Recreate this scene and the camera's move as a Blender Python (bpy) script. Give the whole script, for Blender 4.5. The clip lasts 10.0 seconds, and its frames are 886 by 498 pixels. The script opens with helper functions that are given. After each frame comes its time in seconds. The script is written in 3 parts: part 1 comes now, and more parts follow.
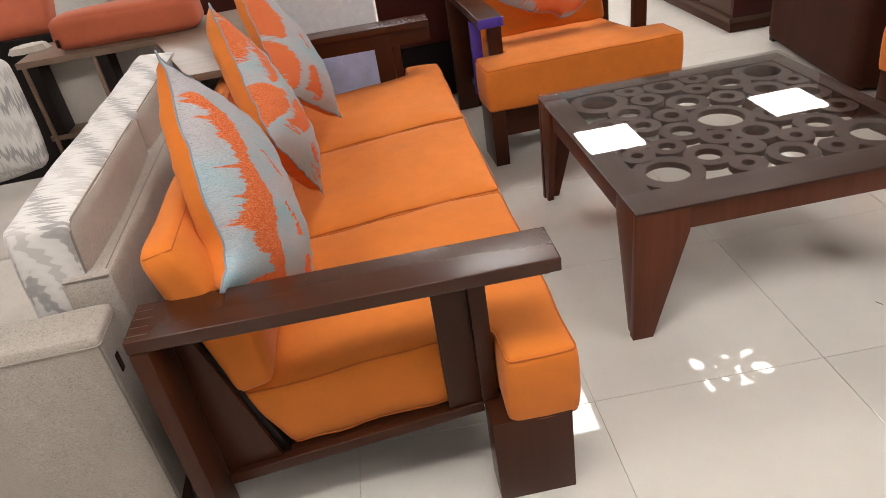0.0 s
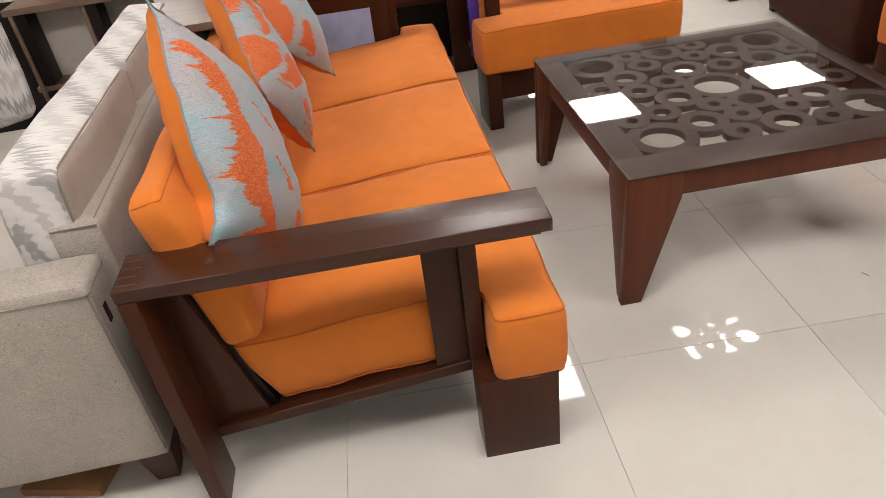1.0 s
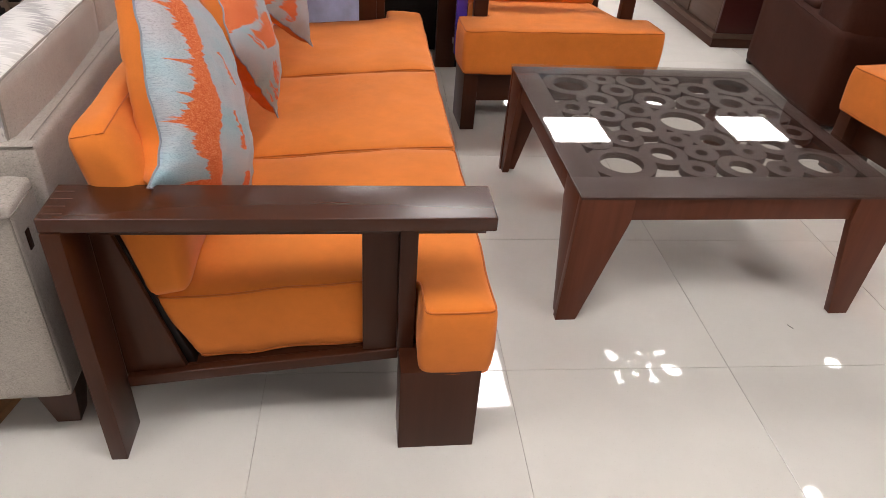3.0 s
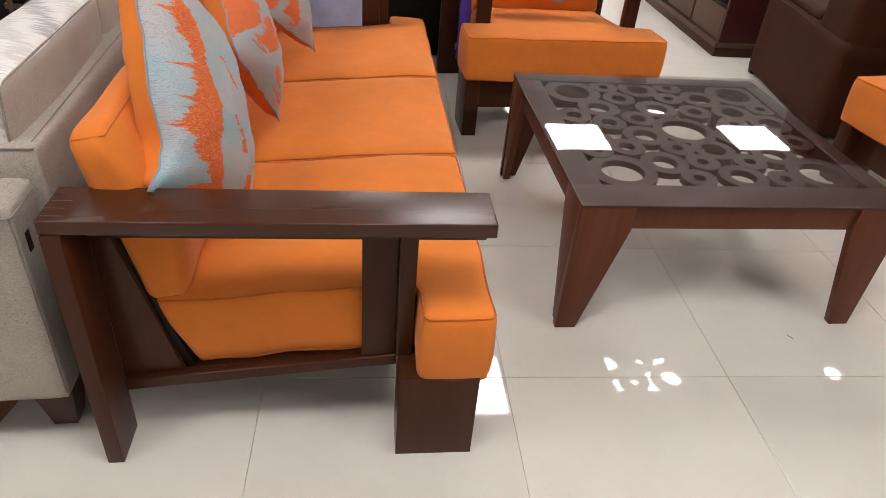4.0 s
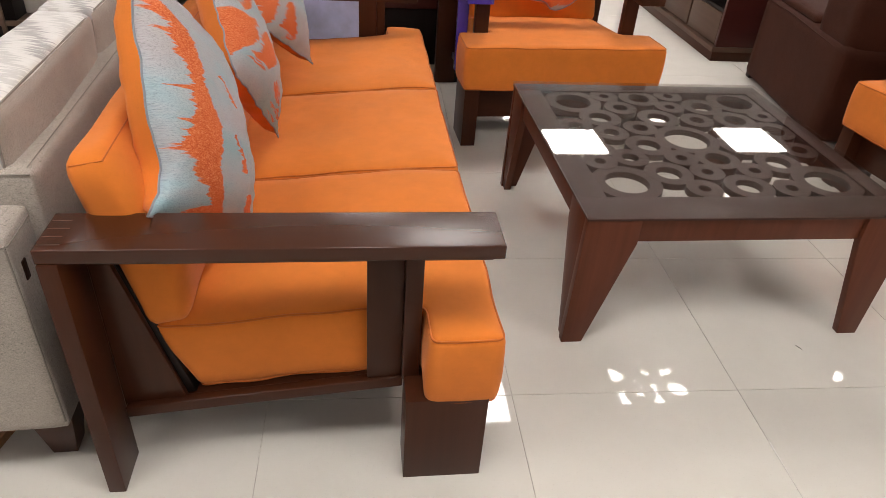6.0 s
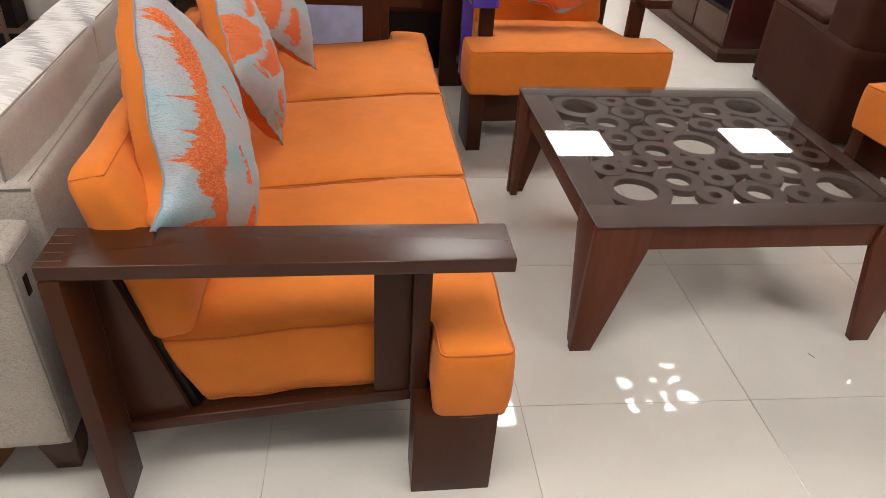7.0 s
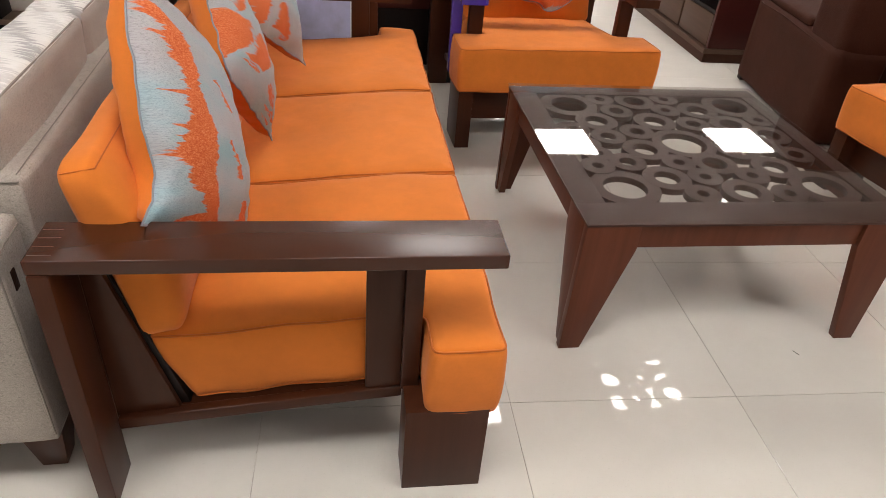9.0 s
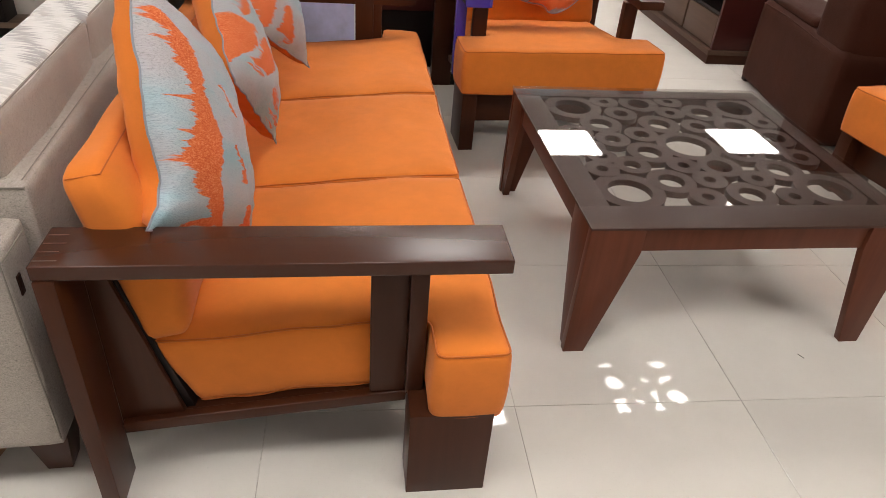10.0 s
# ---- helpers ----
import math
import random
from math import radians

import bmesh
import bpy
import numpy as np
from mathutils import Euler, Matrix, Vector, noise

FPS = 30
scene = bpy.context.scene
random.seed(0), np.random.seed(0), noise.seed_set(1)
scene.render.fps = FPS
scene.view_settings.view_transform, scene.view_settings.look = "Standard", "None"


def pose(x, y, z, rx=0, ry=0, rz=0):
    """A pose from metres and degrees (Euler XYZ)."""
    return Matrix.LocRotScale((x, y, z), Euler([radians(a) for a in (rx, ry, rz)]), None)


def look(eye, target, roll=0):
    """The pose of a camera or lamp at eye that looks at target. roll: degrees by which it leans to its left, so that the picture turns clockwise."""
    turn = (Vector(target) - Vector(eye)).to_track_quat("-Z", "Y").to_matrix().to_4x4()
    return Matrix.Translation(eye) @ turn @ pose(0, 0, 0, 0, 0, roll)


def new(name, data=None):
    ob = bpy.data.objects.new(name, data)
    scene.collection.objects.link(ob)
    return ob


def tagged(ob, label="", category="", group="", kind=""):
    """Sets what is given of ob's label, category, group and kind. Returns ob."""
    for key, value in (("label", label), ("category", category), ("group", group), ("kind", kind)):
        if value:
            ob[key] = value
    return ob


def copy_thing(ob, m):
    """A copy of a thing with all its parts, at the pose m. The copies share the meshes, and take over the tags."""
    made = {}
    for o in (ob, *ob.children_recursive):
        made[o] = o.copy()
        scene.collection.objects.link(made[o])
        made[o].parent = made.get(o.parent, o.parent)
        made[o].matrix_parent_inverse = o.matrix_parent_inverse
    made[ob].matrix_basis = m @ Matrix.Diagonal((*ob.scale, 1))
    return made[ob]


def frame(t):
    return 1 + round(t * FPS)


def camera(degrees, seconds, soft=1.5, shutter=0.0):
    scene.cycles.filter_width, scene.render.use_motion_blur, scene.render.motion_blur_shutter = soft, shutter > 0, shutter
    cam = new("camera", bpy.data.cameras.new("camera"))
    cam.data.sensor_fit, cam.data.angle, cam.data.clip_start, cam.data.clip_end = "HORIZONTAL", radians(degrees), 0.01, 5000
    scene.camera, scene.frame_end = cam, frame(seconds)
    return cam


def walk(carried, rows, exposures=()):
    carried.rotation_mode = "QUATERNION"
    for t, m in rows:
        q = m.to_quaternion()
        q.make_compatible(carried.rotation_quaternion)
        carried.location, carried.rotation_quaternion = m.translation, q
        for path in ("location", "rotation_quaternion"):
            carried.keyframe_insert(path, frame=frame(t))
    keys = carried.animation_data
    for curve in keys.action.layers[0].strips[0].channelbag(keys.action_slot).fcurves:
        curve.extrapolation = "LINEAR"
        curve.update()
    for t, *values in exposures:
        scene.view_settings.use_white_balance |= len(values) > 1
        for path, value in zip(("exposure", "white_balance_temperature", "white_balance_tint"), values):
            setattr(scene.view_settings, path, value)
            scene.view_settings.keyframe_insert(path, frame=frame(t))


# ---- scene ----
cam = camera(65.8, 10.0, soft=0.6)
PATH = [
    (0, (-0.364, -1.227, 1.281), (-0.297, 0.475, 0.233), -9.2),
    (0.5, (-0.371, -1.227, 1.273), (-0.28, 0.448, 0.184), -8.4),
    (1, (-0.367, -1.234, 1.264), (-0.29, 0.415, 0.134), -7.6),
    (1.5, (-0.359, -1.236, 1.253), (-0.254, 0.369, 0.065), -3.4),
    (2, (-0.355, -1.238, 1.247), (-0.201, 0.36, 0.055), -0.9),
    (2.5, (-0.347, -1.242, 1.244), (-0.133, 0.377, 0.09), 3.2),
    (4, (-0.343, -1.239, 1.245), (-0.137, 0.401, 0.12), 5.0),
    (4.5, (-0.346, -1.239, 1.249), (-0.137, 0.413, 0.14), 5.3),
    (5, (-0.348, -1.233, 1.252), (-0.138, 0.414, 0.136), 4.6),
    (6.5, (-0.364, -1.179, 1.256), (-0.149, 0.468, 0.143), 4.2),
    (7, (-0.366, -1.165, 1.258), (-0.159, 0.483, 0.145), 3.8),
    (7.5, (-0.37, -1.158, 1.255), (-0.152, 0.482, 0.131), 3.8),
    (8, (-0.376, -1.16, 1.255), (-0.146, 0.477, 0.128), 4.4),
    (8.5, (-0.38, -1.164, 1.255), (-0.128, 0.472, 0.132), 5.2),
    (9, (-0.382, -1.165, 1.256), (-0.129, 0.475, 0.139), 5.0),
    (9.5, (-0.382, -1.164, 1.26), (-0.111, 0.475, 0.146), 5.7),
    (10, (-0.384, -1.16, 1.262), (-0.141, 0.481, 0.146), 4.8),
]
EXPOSURES = [(0, 0, 6500, 10), (1.5, 0, 6480, 10), (2.0, 0.02, 6380, 11), (2.5, 0.04, 6250, 12), (4.0, 0, 6380, 10.5), (5.0, 0, 6430, 10), (6.5, 0, 6500, 10), (10, 0, 6500, 10)]
walk(cam, [(t, look(eye, target, roll)) for t, eye, target, roll in PATH], EXPOSURES)
from mathutils.geometry import delaunay_2d_cdt
# ---------------------------------------------------------------- light
world = bpy.data.worlds.new("world")
scene.world = world
world.use_nodes = True
world.node_tree.nodes["Background"].inputs[0].default_value = (0.9, 0.93, 1.0, 1)
world.node_tree.nodes["Background"].inputs[1].default_value = 0.3
PANEL_POWER = 27.2
CEILING = 2.6

# ---------------------------------------------------------------- materials


class Nodes:
    """A small builder for node materials."""

    def __init__(self, name):
        self.mat = bpy.data.materials.new(name)
        self.mat.use_nodes = True
        self.tree = self.mat.node_tree
        self.bsdf = self.tree.nodes["Principled BSDF"]
        self.out = self.tree.nodes["Material Output"]

    def add(self, kind, **settings):
        node = self.tree.nodes.new(kind)
        for key, value in settings.items():
            if key == "operation":
                node.operation = value
            elif key == "data_type":
                node.data_type = value
            elif key == "blend_type":
                node.blend_type = value
        return node

    def link(self, a, b):
        self.tree.links.new(a, b)

    def coords(self, scale=(1, 1, 1), kind="Object"):
        tc, mp = self.add("ShaderNodeTexCoord"), self.add("ShaderNodeMapping")
        self.link(tc.outputs[kind], mp.inputs[0])
        mp.inputs["Scale"].default_value = scale
        return mp.outputs[0]

    def noise(self, vector, scale, detail=4, rough=0.6):
        n = self.add("ShaderNodeTexNoise")
        self.link(vector, n.inputs["Vector"])
        n.inputs["Scale"].default_value, n.inputs["Detail"].default_value, n.inputs["Roughness"].default_value = scale, detail, rough
        return n.outputs[0]

    def math(self, op, a, b=0.0):
        n = self.add("ShaderNodeMath", operation=op)
        for slot, v in zip(n.inputs, (a, b)):
            if isinstance(v, (int, float)):
                slot.default_value = v
            else:
                self.link(v, slot)
        return n.outputs[0]

    def ramp(self, fac, stops):
        n = self.add("ShaderNodeValToRGB")
        self.link(fac, n.inputs[0])
        while len(n.color_ramp.elements) < len(stops):
            n.color_ramp.elements.new(1.0)
        for e, (p, c) in zip(n.color_ramp.elements, stops):
            e.position, e.color = p, (c if len(c) == 4 else (*c, 1)) if not isinstance(c, (int, float)) else (c, c, c, 1)
        return n.outputs[0]

    def mix(self, fac, a, b, blend="MIX"):
        n = self.add("ShaderNodeMix", data_type="RGBA", blend_type=blend)
        for slot, v in zip((n.inputs[0], n.inputs[6], n.inputs[7]), (fac, a, b)):
            if isinstance(v, (int, float)):
                slot.default_value = v
            elif isinstance(v, tuple):
                slot.default_value = (*v, 1)
            else:
                self.link(v, slot)
        return n.outputs[2]

    def bump(self, height, strength, distance):
        n = self.add("ShaderNodeBump")
        n.inputs["Strength"].default_value, n.inputs["Distance"].default_value = strength, distance
        self.link(height, n.inputs["Height"])
        self.link(n.outputs[0], self.bsdf.inputs["Normal"])

    def done(self, colour, rough, specular=0.5):
        for key, v in (("Base Color", colour), ("Roughness", rough), ("Specular IOR Level", specular)):
            slot = self.bsdf.inputs[key]
            if isinstance(v, (int, float)):
                slot.default_value = v
            elif isinstance(v, tuple):
                slot.default_value = (*v, 1)
            else:
                self.link(v, slot)
        return self.mat


def scaled(c, k):
    return tuple(min(1.0, v * k) for v in c)


def fabric(name, colour, weave=900, fleck=0.12, bump=0.25, rough=0.9, fold=0.0, coarse=0.0):
    m = Nodes(name)
    co = m.coords()
    big = m.math("ADD", m.math("MULTIPLY", m.noise(co, 4, 3), 0.6), m.math("MULTIPLY", m.noise(co, 22, 5, 0.7), 0.4))
    fine = m.noise(co, weave, 2, 0.7)
    tone = m.ramp(big, [(0.34, scaled(colour, 0.88)), (0.66, scaled(colour, 1.08))])
    col = m.mix(1.0, tone, m.ramp(fine, [(0.25, 1 - fleck * 2), (0.75, 1.0)]), "MULTIPLY")
    height = m.math("ADD", m.math("MULTIPLY", fine, 0.15), m.math("MULTIPLY", m.noise(co, 14, 3), fold))
    if coarse:
        yarn = m.noise(m.coords((1, 1, 2.2)), 190, 3, 0.75)
        col = m.mix(1.0, col, m.ramp(yarn, [(0.30, 1 - coarse), (0.43, 0.95), (0.68, 1.0)]), "MULTIPLY")
        height = m.math("ADD", height, m.math("MULTIPLY", yarn, 0.35))
    m.bump(height, bump, 0.004)
    m.bsdf.inputs["Sheen Weight"].default_value = 0.1
    m.bsdf.inputs["Sheen Roughness"].default_value = 0.5
    return m.done(col, rough, 0.25)


def wood(name, colour, along=(1, 1, 1), rough=0.31, streak=0.16, specular=0.21):
    """Stained, lacquered wood whose grain runs along the axis with the small scale."""
    m = Nodes(name)
    co = m.coords(along)
    grain = m.noise(co, 14, 6, 0.65)
    fine = m.noise(co, 70, 3, 0.6)
    patch = m.noise(m.coords(), 2.3, 3)
    tone = m.ramp(grain, [(0.3, scaled(colour, 1 - streak)), (0.7, scaled(colour, 1 + streak))])
    tone = m.mix(m.math("MULTIPLY", fine, 0.35), tone, scaled(colour, 0.72))
    tone = m.mix(1.0, tone, m.ramp(patch, [(0.3, 0.94), (0.7, 1.0)]), "MULTIPLY")
    return m.done(tone, rough, specular)


def leather(name, colour):
    m = Nodes(name)
    co = m.coords()
    v = m.add("ShaderNodeTexVoronoi")
    v.inputs["Scale"].default_value = 160
    m.link(co, v.inputs["Vector"])
    m.bump(m.math("ADD", m.math("MULTIPLY", v.outputs[0], 0.3), m.math("MULTIPLY", m.noise(co, 6, 4), 1.5)), 0.35, 0.006)
    return m.done(m.ramp(m.noise(co, 4, 4), [(0.3, scaled(colour, 0.85)), (0.7, scaled(colour, 1.15))]), 0.6, 0.05)


def plain(name, colour, rough=0.5, specular=0.5, grain=30, spread=0.06):
    m = Nodes(name)
    n = m.noise(m.coords(), grain, 4)
    col = m.ramp(n, [(0.3, scaled(colour, 1 - spread)), (0.7, scaled(colour, 1 + spread))])
    return m.done(col, m.ramp(m.noise(m.coords(), 6, 3), [(0.3, rough * 0.9), (0.7, min(1, rough * 1.15))]), specular)


def tile_material():
    m = Nodes("polished_tile")
    co = m.coords(kind="Object")
    info = m.add("ShaderNodeObjectInfo")
    shift = m.add("ShaderNodeVectorMath", operation="ADD")
    m.link(co, shift.inputs[0])
    comb = m.add("ShaderNodeCombineXYZ")
    m.link(m.math("MULTIPLY", info.outputs["Random"], 40.0), comb.inputs[0])
    m.link(comb.outputs[0], shift.inputs[1])
    cloud = m.noise(shift.outputs[0], 3.0, 5)
    speck = m.noise(shift.outputs[0], 180, 2)
    base = m.ramp(cloud, [(0.3, (0.59, 0.555, 0.505)), (0.7, (0.65, 0.615, 0.56))])
    base = m.mix(m.ramp(speck, [(0.28, 0.25), (0.36, 0.0)]), base, (0.45, 0.42, 0.38))
    tone = m.ramp(info.outputs["Random"], [(0.0, 0.96), (1.0, 1.0)])
    base = m.mix(1.0, base, tone, "MULTIPLY")
    rough = m.ramp(m.noise(shift.outputs[0], 5, 4), [(0.35, 0.02), (0.75, 0.045)])
    m.bump(m.noise(shift.outputs[0], 4, 2), 0.02, 0.004)
    return m.done(base, rough, 0.5)


def glass_material():
    m = Nodes("table_glass")
    fr = m.add("ShaderNodeLayerWeight")
    fr.inputs[0].default_value = 0.5
    gloss = m.math("ADD", m.math("MULTIPLY", m.math("POWER", fr.outputs["Facing"], 5.0), 0.96), 0.04)
    tr, gl, mx = m.add("ShaderNodeBsdfTransparent"), m.add("ShaderNodeBsdfGlossy"), m.add("ShaderNodeMixShader")
    tr.inputs[0].default_value = (0.93, 0.92, 0.91, 1)
    gl.inputs["Roughness"].default_value = 0.015
    m.link(gloss, mx.inputs[0])
    m.link(tr.outputs[0], mx.inputs[1])
    m.link(gl.outputs[0], mx.inputs[2])
    m.link(mx.outputs[0], m.out.inputs[0])
    return m.mat


def emitter(name, colour, strength):
    m = Nodes(name)
    m.bsdf.inputs["Base Color"].default_value = (0.8, 0.8, 0.8, 1)
    m.bsdf.inputs["Emission Color"].default_value = (*colour, 1)
    m.bsdf.inputs["Emission Strength"].default_value = strength
    return m.mat


def splash_fabric(name, across, down, strokes):
    """Grey-blue woven cloth with torn orange strokes. across and down lay the pattern on the cloth (x, y, shift, in hand widths);
    each stroke tapers from (x, y, half width) to (x, y, half width), in hundredths of those."""
    m = Nodes(name)
    info = m.add("ShaderNodeObjectInfo")
    base = m.add("ShaderNodeTexCoord")
    comb = m.add("ShaderNodeCombineXYZ")
    m.link(m.math("MULTIPLY", info.outputs["Random"], 7.0), comb.inputs[2])
    sh = m.add("ShaderNodeVectorMath", operation="ADD")
    m.link(base.outputs["Object"], sh.inputs[0])
    m.link(comb.outputs[0], sh.inputs[1])

    def stretched(scale):
        mp = m.add("ShaderNodeMapping")
        m.link(sh.outputs[0], mp.inputs[0])
        mp.inputs["Scale"].default_value = scale
        return mp.outputs[0]

    def vector(op, a, b, out=0):
        n = m.add("ShaderNodeVectorMath", operation=op)
        for slot, v in zip(n.inputs, (a, b)):
            if isinstance(v, tuple):
                slot.default_value = v
            else:
                m.link(v, slot)
        return n.outputs[out]
    wave = m.math("MULTIPLY", m.math("SUBTRACT", m.noise(stretched((7, 16, 1)), 1.0, 3), 0.5), 0.10)
    torn = m.math("MULTIPLY", m.math("SUBTRACT", m.noise(stretched((8, 120, 1)), 1.0, 3, 0.7), 0.5), 0.17)
    thread = m.math("MULTIPLY", m.math("SUBTRACT", m.noise(stretched((30, 600, 1)), 1.0, 2, 0.7), 0.5), 0.06)
    rag = m.math("ADD", wave, m.math("ADD", torn, thread))
    place = m.add("ShaderNodeCombineXYZ")
    for k, row in enumerate((across, down)):
        flat = vector("DOT_PRODUCT", base.outputs["Object"], (row[0], row[1], 0.0), 1)
        m.link(m.math("ADD", m.math("ADD", flat, row[2]), rag if k == 0 else m.math("MULTIPLY", wave, 0.6)), place.inputs[k])
    depth = None
    for x0, y0, r0, x1, y1, r1 in strokes:
        step = Vector((x1 - x0, y1 - y0, 0)) / 100
        off = vector("SUBTRACT", place.outputs[0], (x0 / 100, y0 / 100, 0.0))
        t = vector("DOT_PRODUCT", off, tuple(step / step.length_squared), 1)
        t = m.math("MAXIMUM", m.math("MINIMUM", t, 1.0), 0.0)
        near = m.add("ShaderNodeVectorMath", operation="SCALE")
        near.inputs[0].default_value = tuple(step)
        m.link(t, near.inputs[3])
        dist = vector("LENGTH", vector("SUBTRACT", off, near.outputs[0]), (0.0, 0.0, 0.0), 1)
        inside = m.math("SUBTRACT", m.math("ADD", m.math("MULTIPLY", t, (r1 - r0) / 100), r0 / 100), dist)
        depth = inside if depth is None else m.math("MAXIMUM", depth, inside)
    patch = m.ramp(m.math("ADD", depth, m.math("MULTIPLY", torn, 0.35)), [(0.0, 0.0), (0.012, 1.0)])
    weave = m.noise(stretched((330, 700, 1)), 1.0, 3, 0.8)
    fleck = m.noise(stretched((260, 420, 1)), 1.0, 2, 0.7)
    bands = m.noise(stretched((0.7, 2.4, 1)), 4.0, 3)
    cold = m.ramp(bands, [(0.36, (0.43, 0.40, 0.41)), (0.5, (0.40, 0.43, 0.455)), (0.66, (0.29, 0.43, 0.47))])
    warm = m.ramp(fleck, [(0.3, (0.50, 0.080, 0.022)), (0.52, (0.65, 0.150, 0.048)), (0.72, (0.76, 0.29, 0.13))])
    col = m.mix(patch, m.mix(1.0, cold, m.ramp(weave, [(0.28, 0.55), (0.48, 0.95), (0.7, 1.1)]), "MULTIPLY"), warm)
    crease = m.math("MULTIPLY", m.noise(stretched((16, 16, 16)), 1.0, 2), 3.0)
    m.bump(m.math("ADD", crease, m.math("ADD", m.math("MULTIPLY", weave, 0.5), m.math("MULTIPLY", patch, -0.2))), 0.35, 0.003)
    return m.done(col, 0.9, 0.2)


def ikat_fabric(name, along, across, spike, band):
    """White satin cloth with grey bands whose edges run out in thin spikes; along and across are axis numbers."""
    m = Nodes(name)
    tc, sep = m.add("ShaderNodeTexCoord"), m.add("ShaderNodeSeparateXYZ")
    m.link(tc.outputs["Object"], sep.inputs[0])
    a, b = sep.outputs[along], m.math("ADD", sep.outputs[across], sep.outputs[2])
    stretch = [1.0, 1.0, 1.0]
    stretch[across] = 130.0
    stretch[along] = 5.0
    thread = m.math("SUBTRACT", m.noise(m.coords(tuple(stretch)), 1.0, 3, 0.7), 0.5)
    sway = m.math("MULTIPLY", m.math("SUBTRACT", m.noise(m.coords(), 9, 2), 0.5), 0.10)
    comb = m.math("MULTIPLY", m.math("PINGPONG", b, spike), 1.3)
    pos = m.math("ADD", m.math("ADD", m.math("ADD", a, comb), sway), m.math("MULTIPLY", thread, 0.17))
    pos = m.math("ADD", pos, m.math("MULTIPLY", b, 0.55))
    wave = m.math("DIVIDE", m.math("PINGPONG", pos, band), band)
    col = m.ramp(wave, [(0.0, (0.30, 0.28, 0.275)), (0.20, (0.36, 0.34, 0.33)), (0.24, (0.58, 0.55, 0.525)), (0.60, (0.66, 0.63, 0.60)), (0.80, (0.63, 0.60, 0.57)), (0.84, (0.50, 0.47, 0.45))])
    m.bump(m.math("ADD", m.noise(m.coords(), 700, 2), m.math("MULTIPLY", m.noise(m.coords(), 22, 2), 2.0)), 0.25, 0.003)
    m.bsdf.inputs["Sheen Weight"].default_value = 0.2
    return m.done(col, 0.5, 0.4)


ORANGE = fabric("orange_cloth", (0.715, 0.197, 0.0245), weave=1100, fleck=0.09, bump=0.3, fold=0.6)
ORANGE_PIPING = fabric("orange_piping", (0.55, 0.135, 0.017), weave=1400)
TERRACOTTA = fabric("terracotta_cloth", (0.56, 0.135, 0.065), weave=900)
GREY = fabric("grey_tweed", (0.50, 0.44, 0.385), weave=420, fleck=0.22, bump=0.6, coarse=0.5)
GREY_SEAM = fabric("grey_seam", (0.28, 0.245, 0.21), weave=600)
CREAM = fabric("cream_cloth", (0.58, 0.53, 0.47), weave=600, fleck=0.15)
GREY_PIPING = fabric("grey_piping", (0.30, 0.31, 0.34), weave=1200)
SPLASH_A = splash_fabric("splash_cloth", (3.69, -1.86, 4.74), (1.18, -8.21, 3.22), (
    (368, 174, 4, 387, 198, 7), (387, 198, 7, 403, 231, 9), (378, 211, 2, 397, 223, 7), (403, 231, 9, 416, 266, 8), (416, 266, 8, 426, 299, 8),
    (404, 294, 1, 424, 297, 6), (426, 299, 9, 442, 335, 11), (419, 342, 1, 442, 351, 7), (441, 335, 13, 450, 378, 18), (450, 378, 18, 467, 422, 11),
    (466, 422, 11, 497, 468, 7), (497, 468, 7, 527, 504, 3), (450, 268, 2, 479, 314, 2), (484, 363, 2, 522, 424, 4), (548, 469, 6, 565, 505, 11),
    (472, 481, 4, 504, 482, 9)))
SPLASH_B = splash_fabric("splash_cloth_patched", (2.37, -2.58, 5.15), (2.60, -5.39, 1.68), (
    (426, 31, 4, 442, 70, 7), (442, 70, 7, 457, 101, 2), (415, 12, 3, 448, 63, 3), (448, 63, 3, 487, 141, 3), (474, 140, 4, 489, 165, 11),
    (489, 165, 11, 499, 189, 12), (488, 188, 4, 502, 200, 4), (516, 178, 4, 526, 204, 10), (526, 204, 10, 538, 225, 6), (556, 250, 2, 598, 308, 2)))
SPLASH_C = splash_fabric("splash_cloth_striped", (2.63, -1.96, 5.37), (1.58, -4.48, 0.77), (
    (456, -13, 7, 466, 7, 12), (466, 7, 12, 487, 39, 11), (487, 39, 9, 506, 65, 3), (492, 64, 4, 505, 85, 7), (505, 85, 7, 523, 114, 8),
    (523, 114, 8, 538, 142, 3), (547, 122, 4, 558, 145, 7), (558, 145, 7, 582, 169, 2), (521, 66, 2, 539, 91, 2)))
IKAT = ikat_fabric("ikat_cloth", 0, 1, 0.010, 0.085)
IKAT_PILLOW = ikat_fabric("ikat_pillow_cloth", 1, 0, 0.022, 0.085)
DARK = (0.052, 0.0155, 0.0068)
WOOD_X = wood("dark_wood_along_x", DARK, (0.12, 2.5, 2.5))
WOOD_ARM = wood("dark_wood_lacquered", DARK, (0.12, 2.5, 2.5), 0.27, 0.06, 0.33)
WOOD_Y = wood("dark_wood_along_y", DARK, (2.5, 0.12, 2.5))
WOOD_Z = wood("dark_wood_along_z", DARK, (2.5, 2.5, 0.12))
MAROON = wood("maroon_wood", (0.056, 0.0115, 0.009), (0.3, 2.0, 2.0), rough=0.35)
# also on the sofa's back board, where its black stands in for shade
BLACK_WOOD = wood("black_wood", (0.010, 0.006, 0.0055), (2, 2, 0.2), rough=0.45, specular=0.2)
TABLE_WOOD_X = wood("table_wood_along_x", (0.050, 0.0195, 0.0125), (0.12, 2.5, 2.5), rough=0.4)
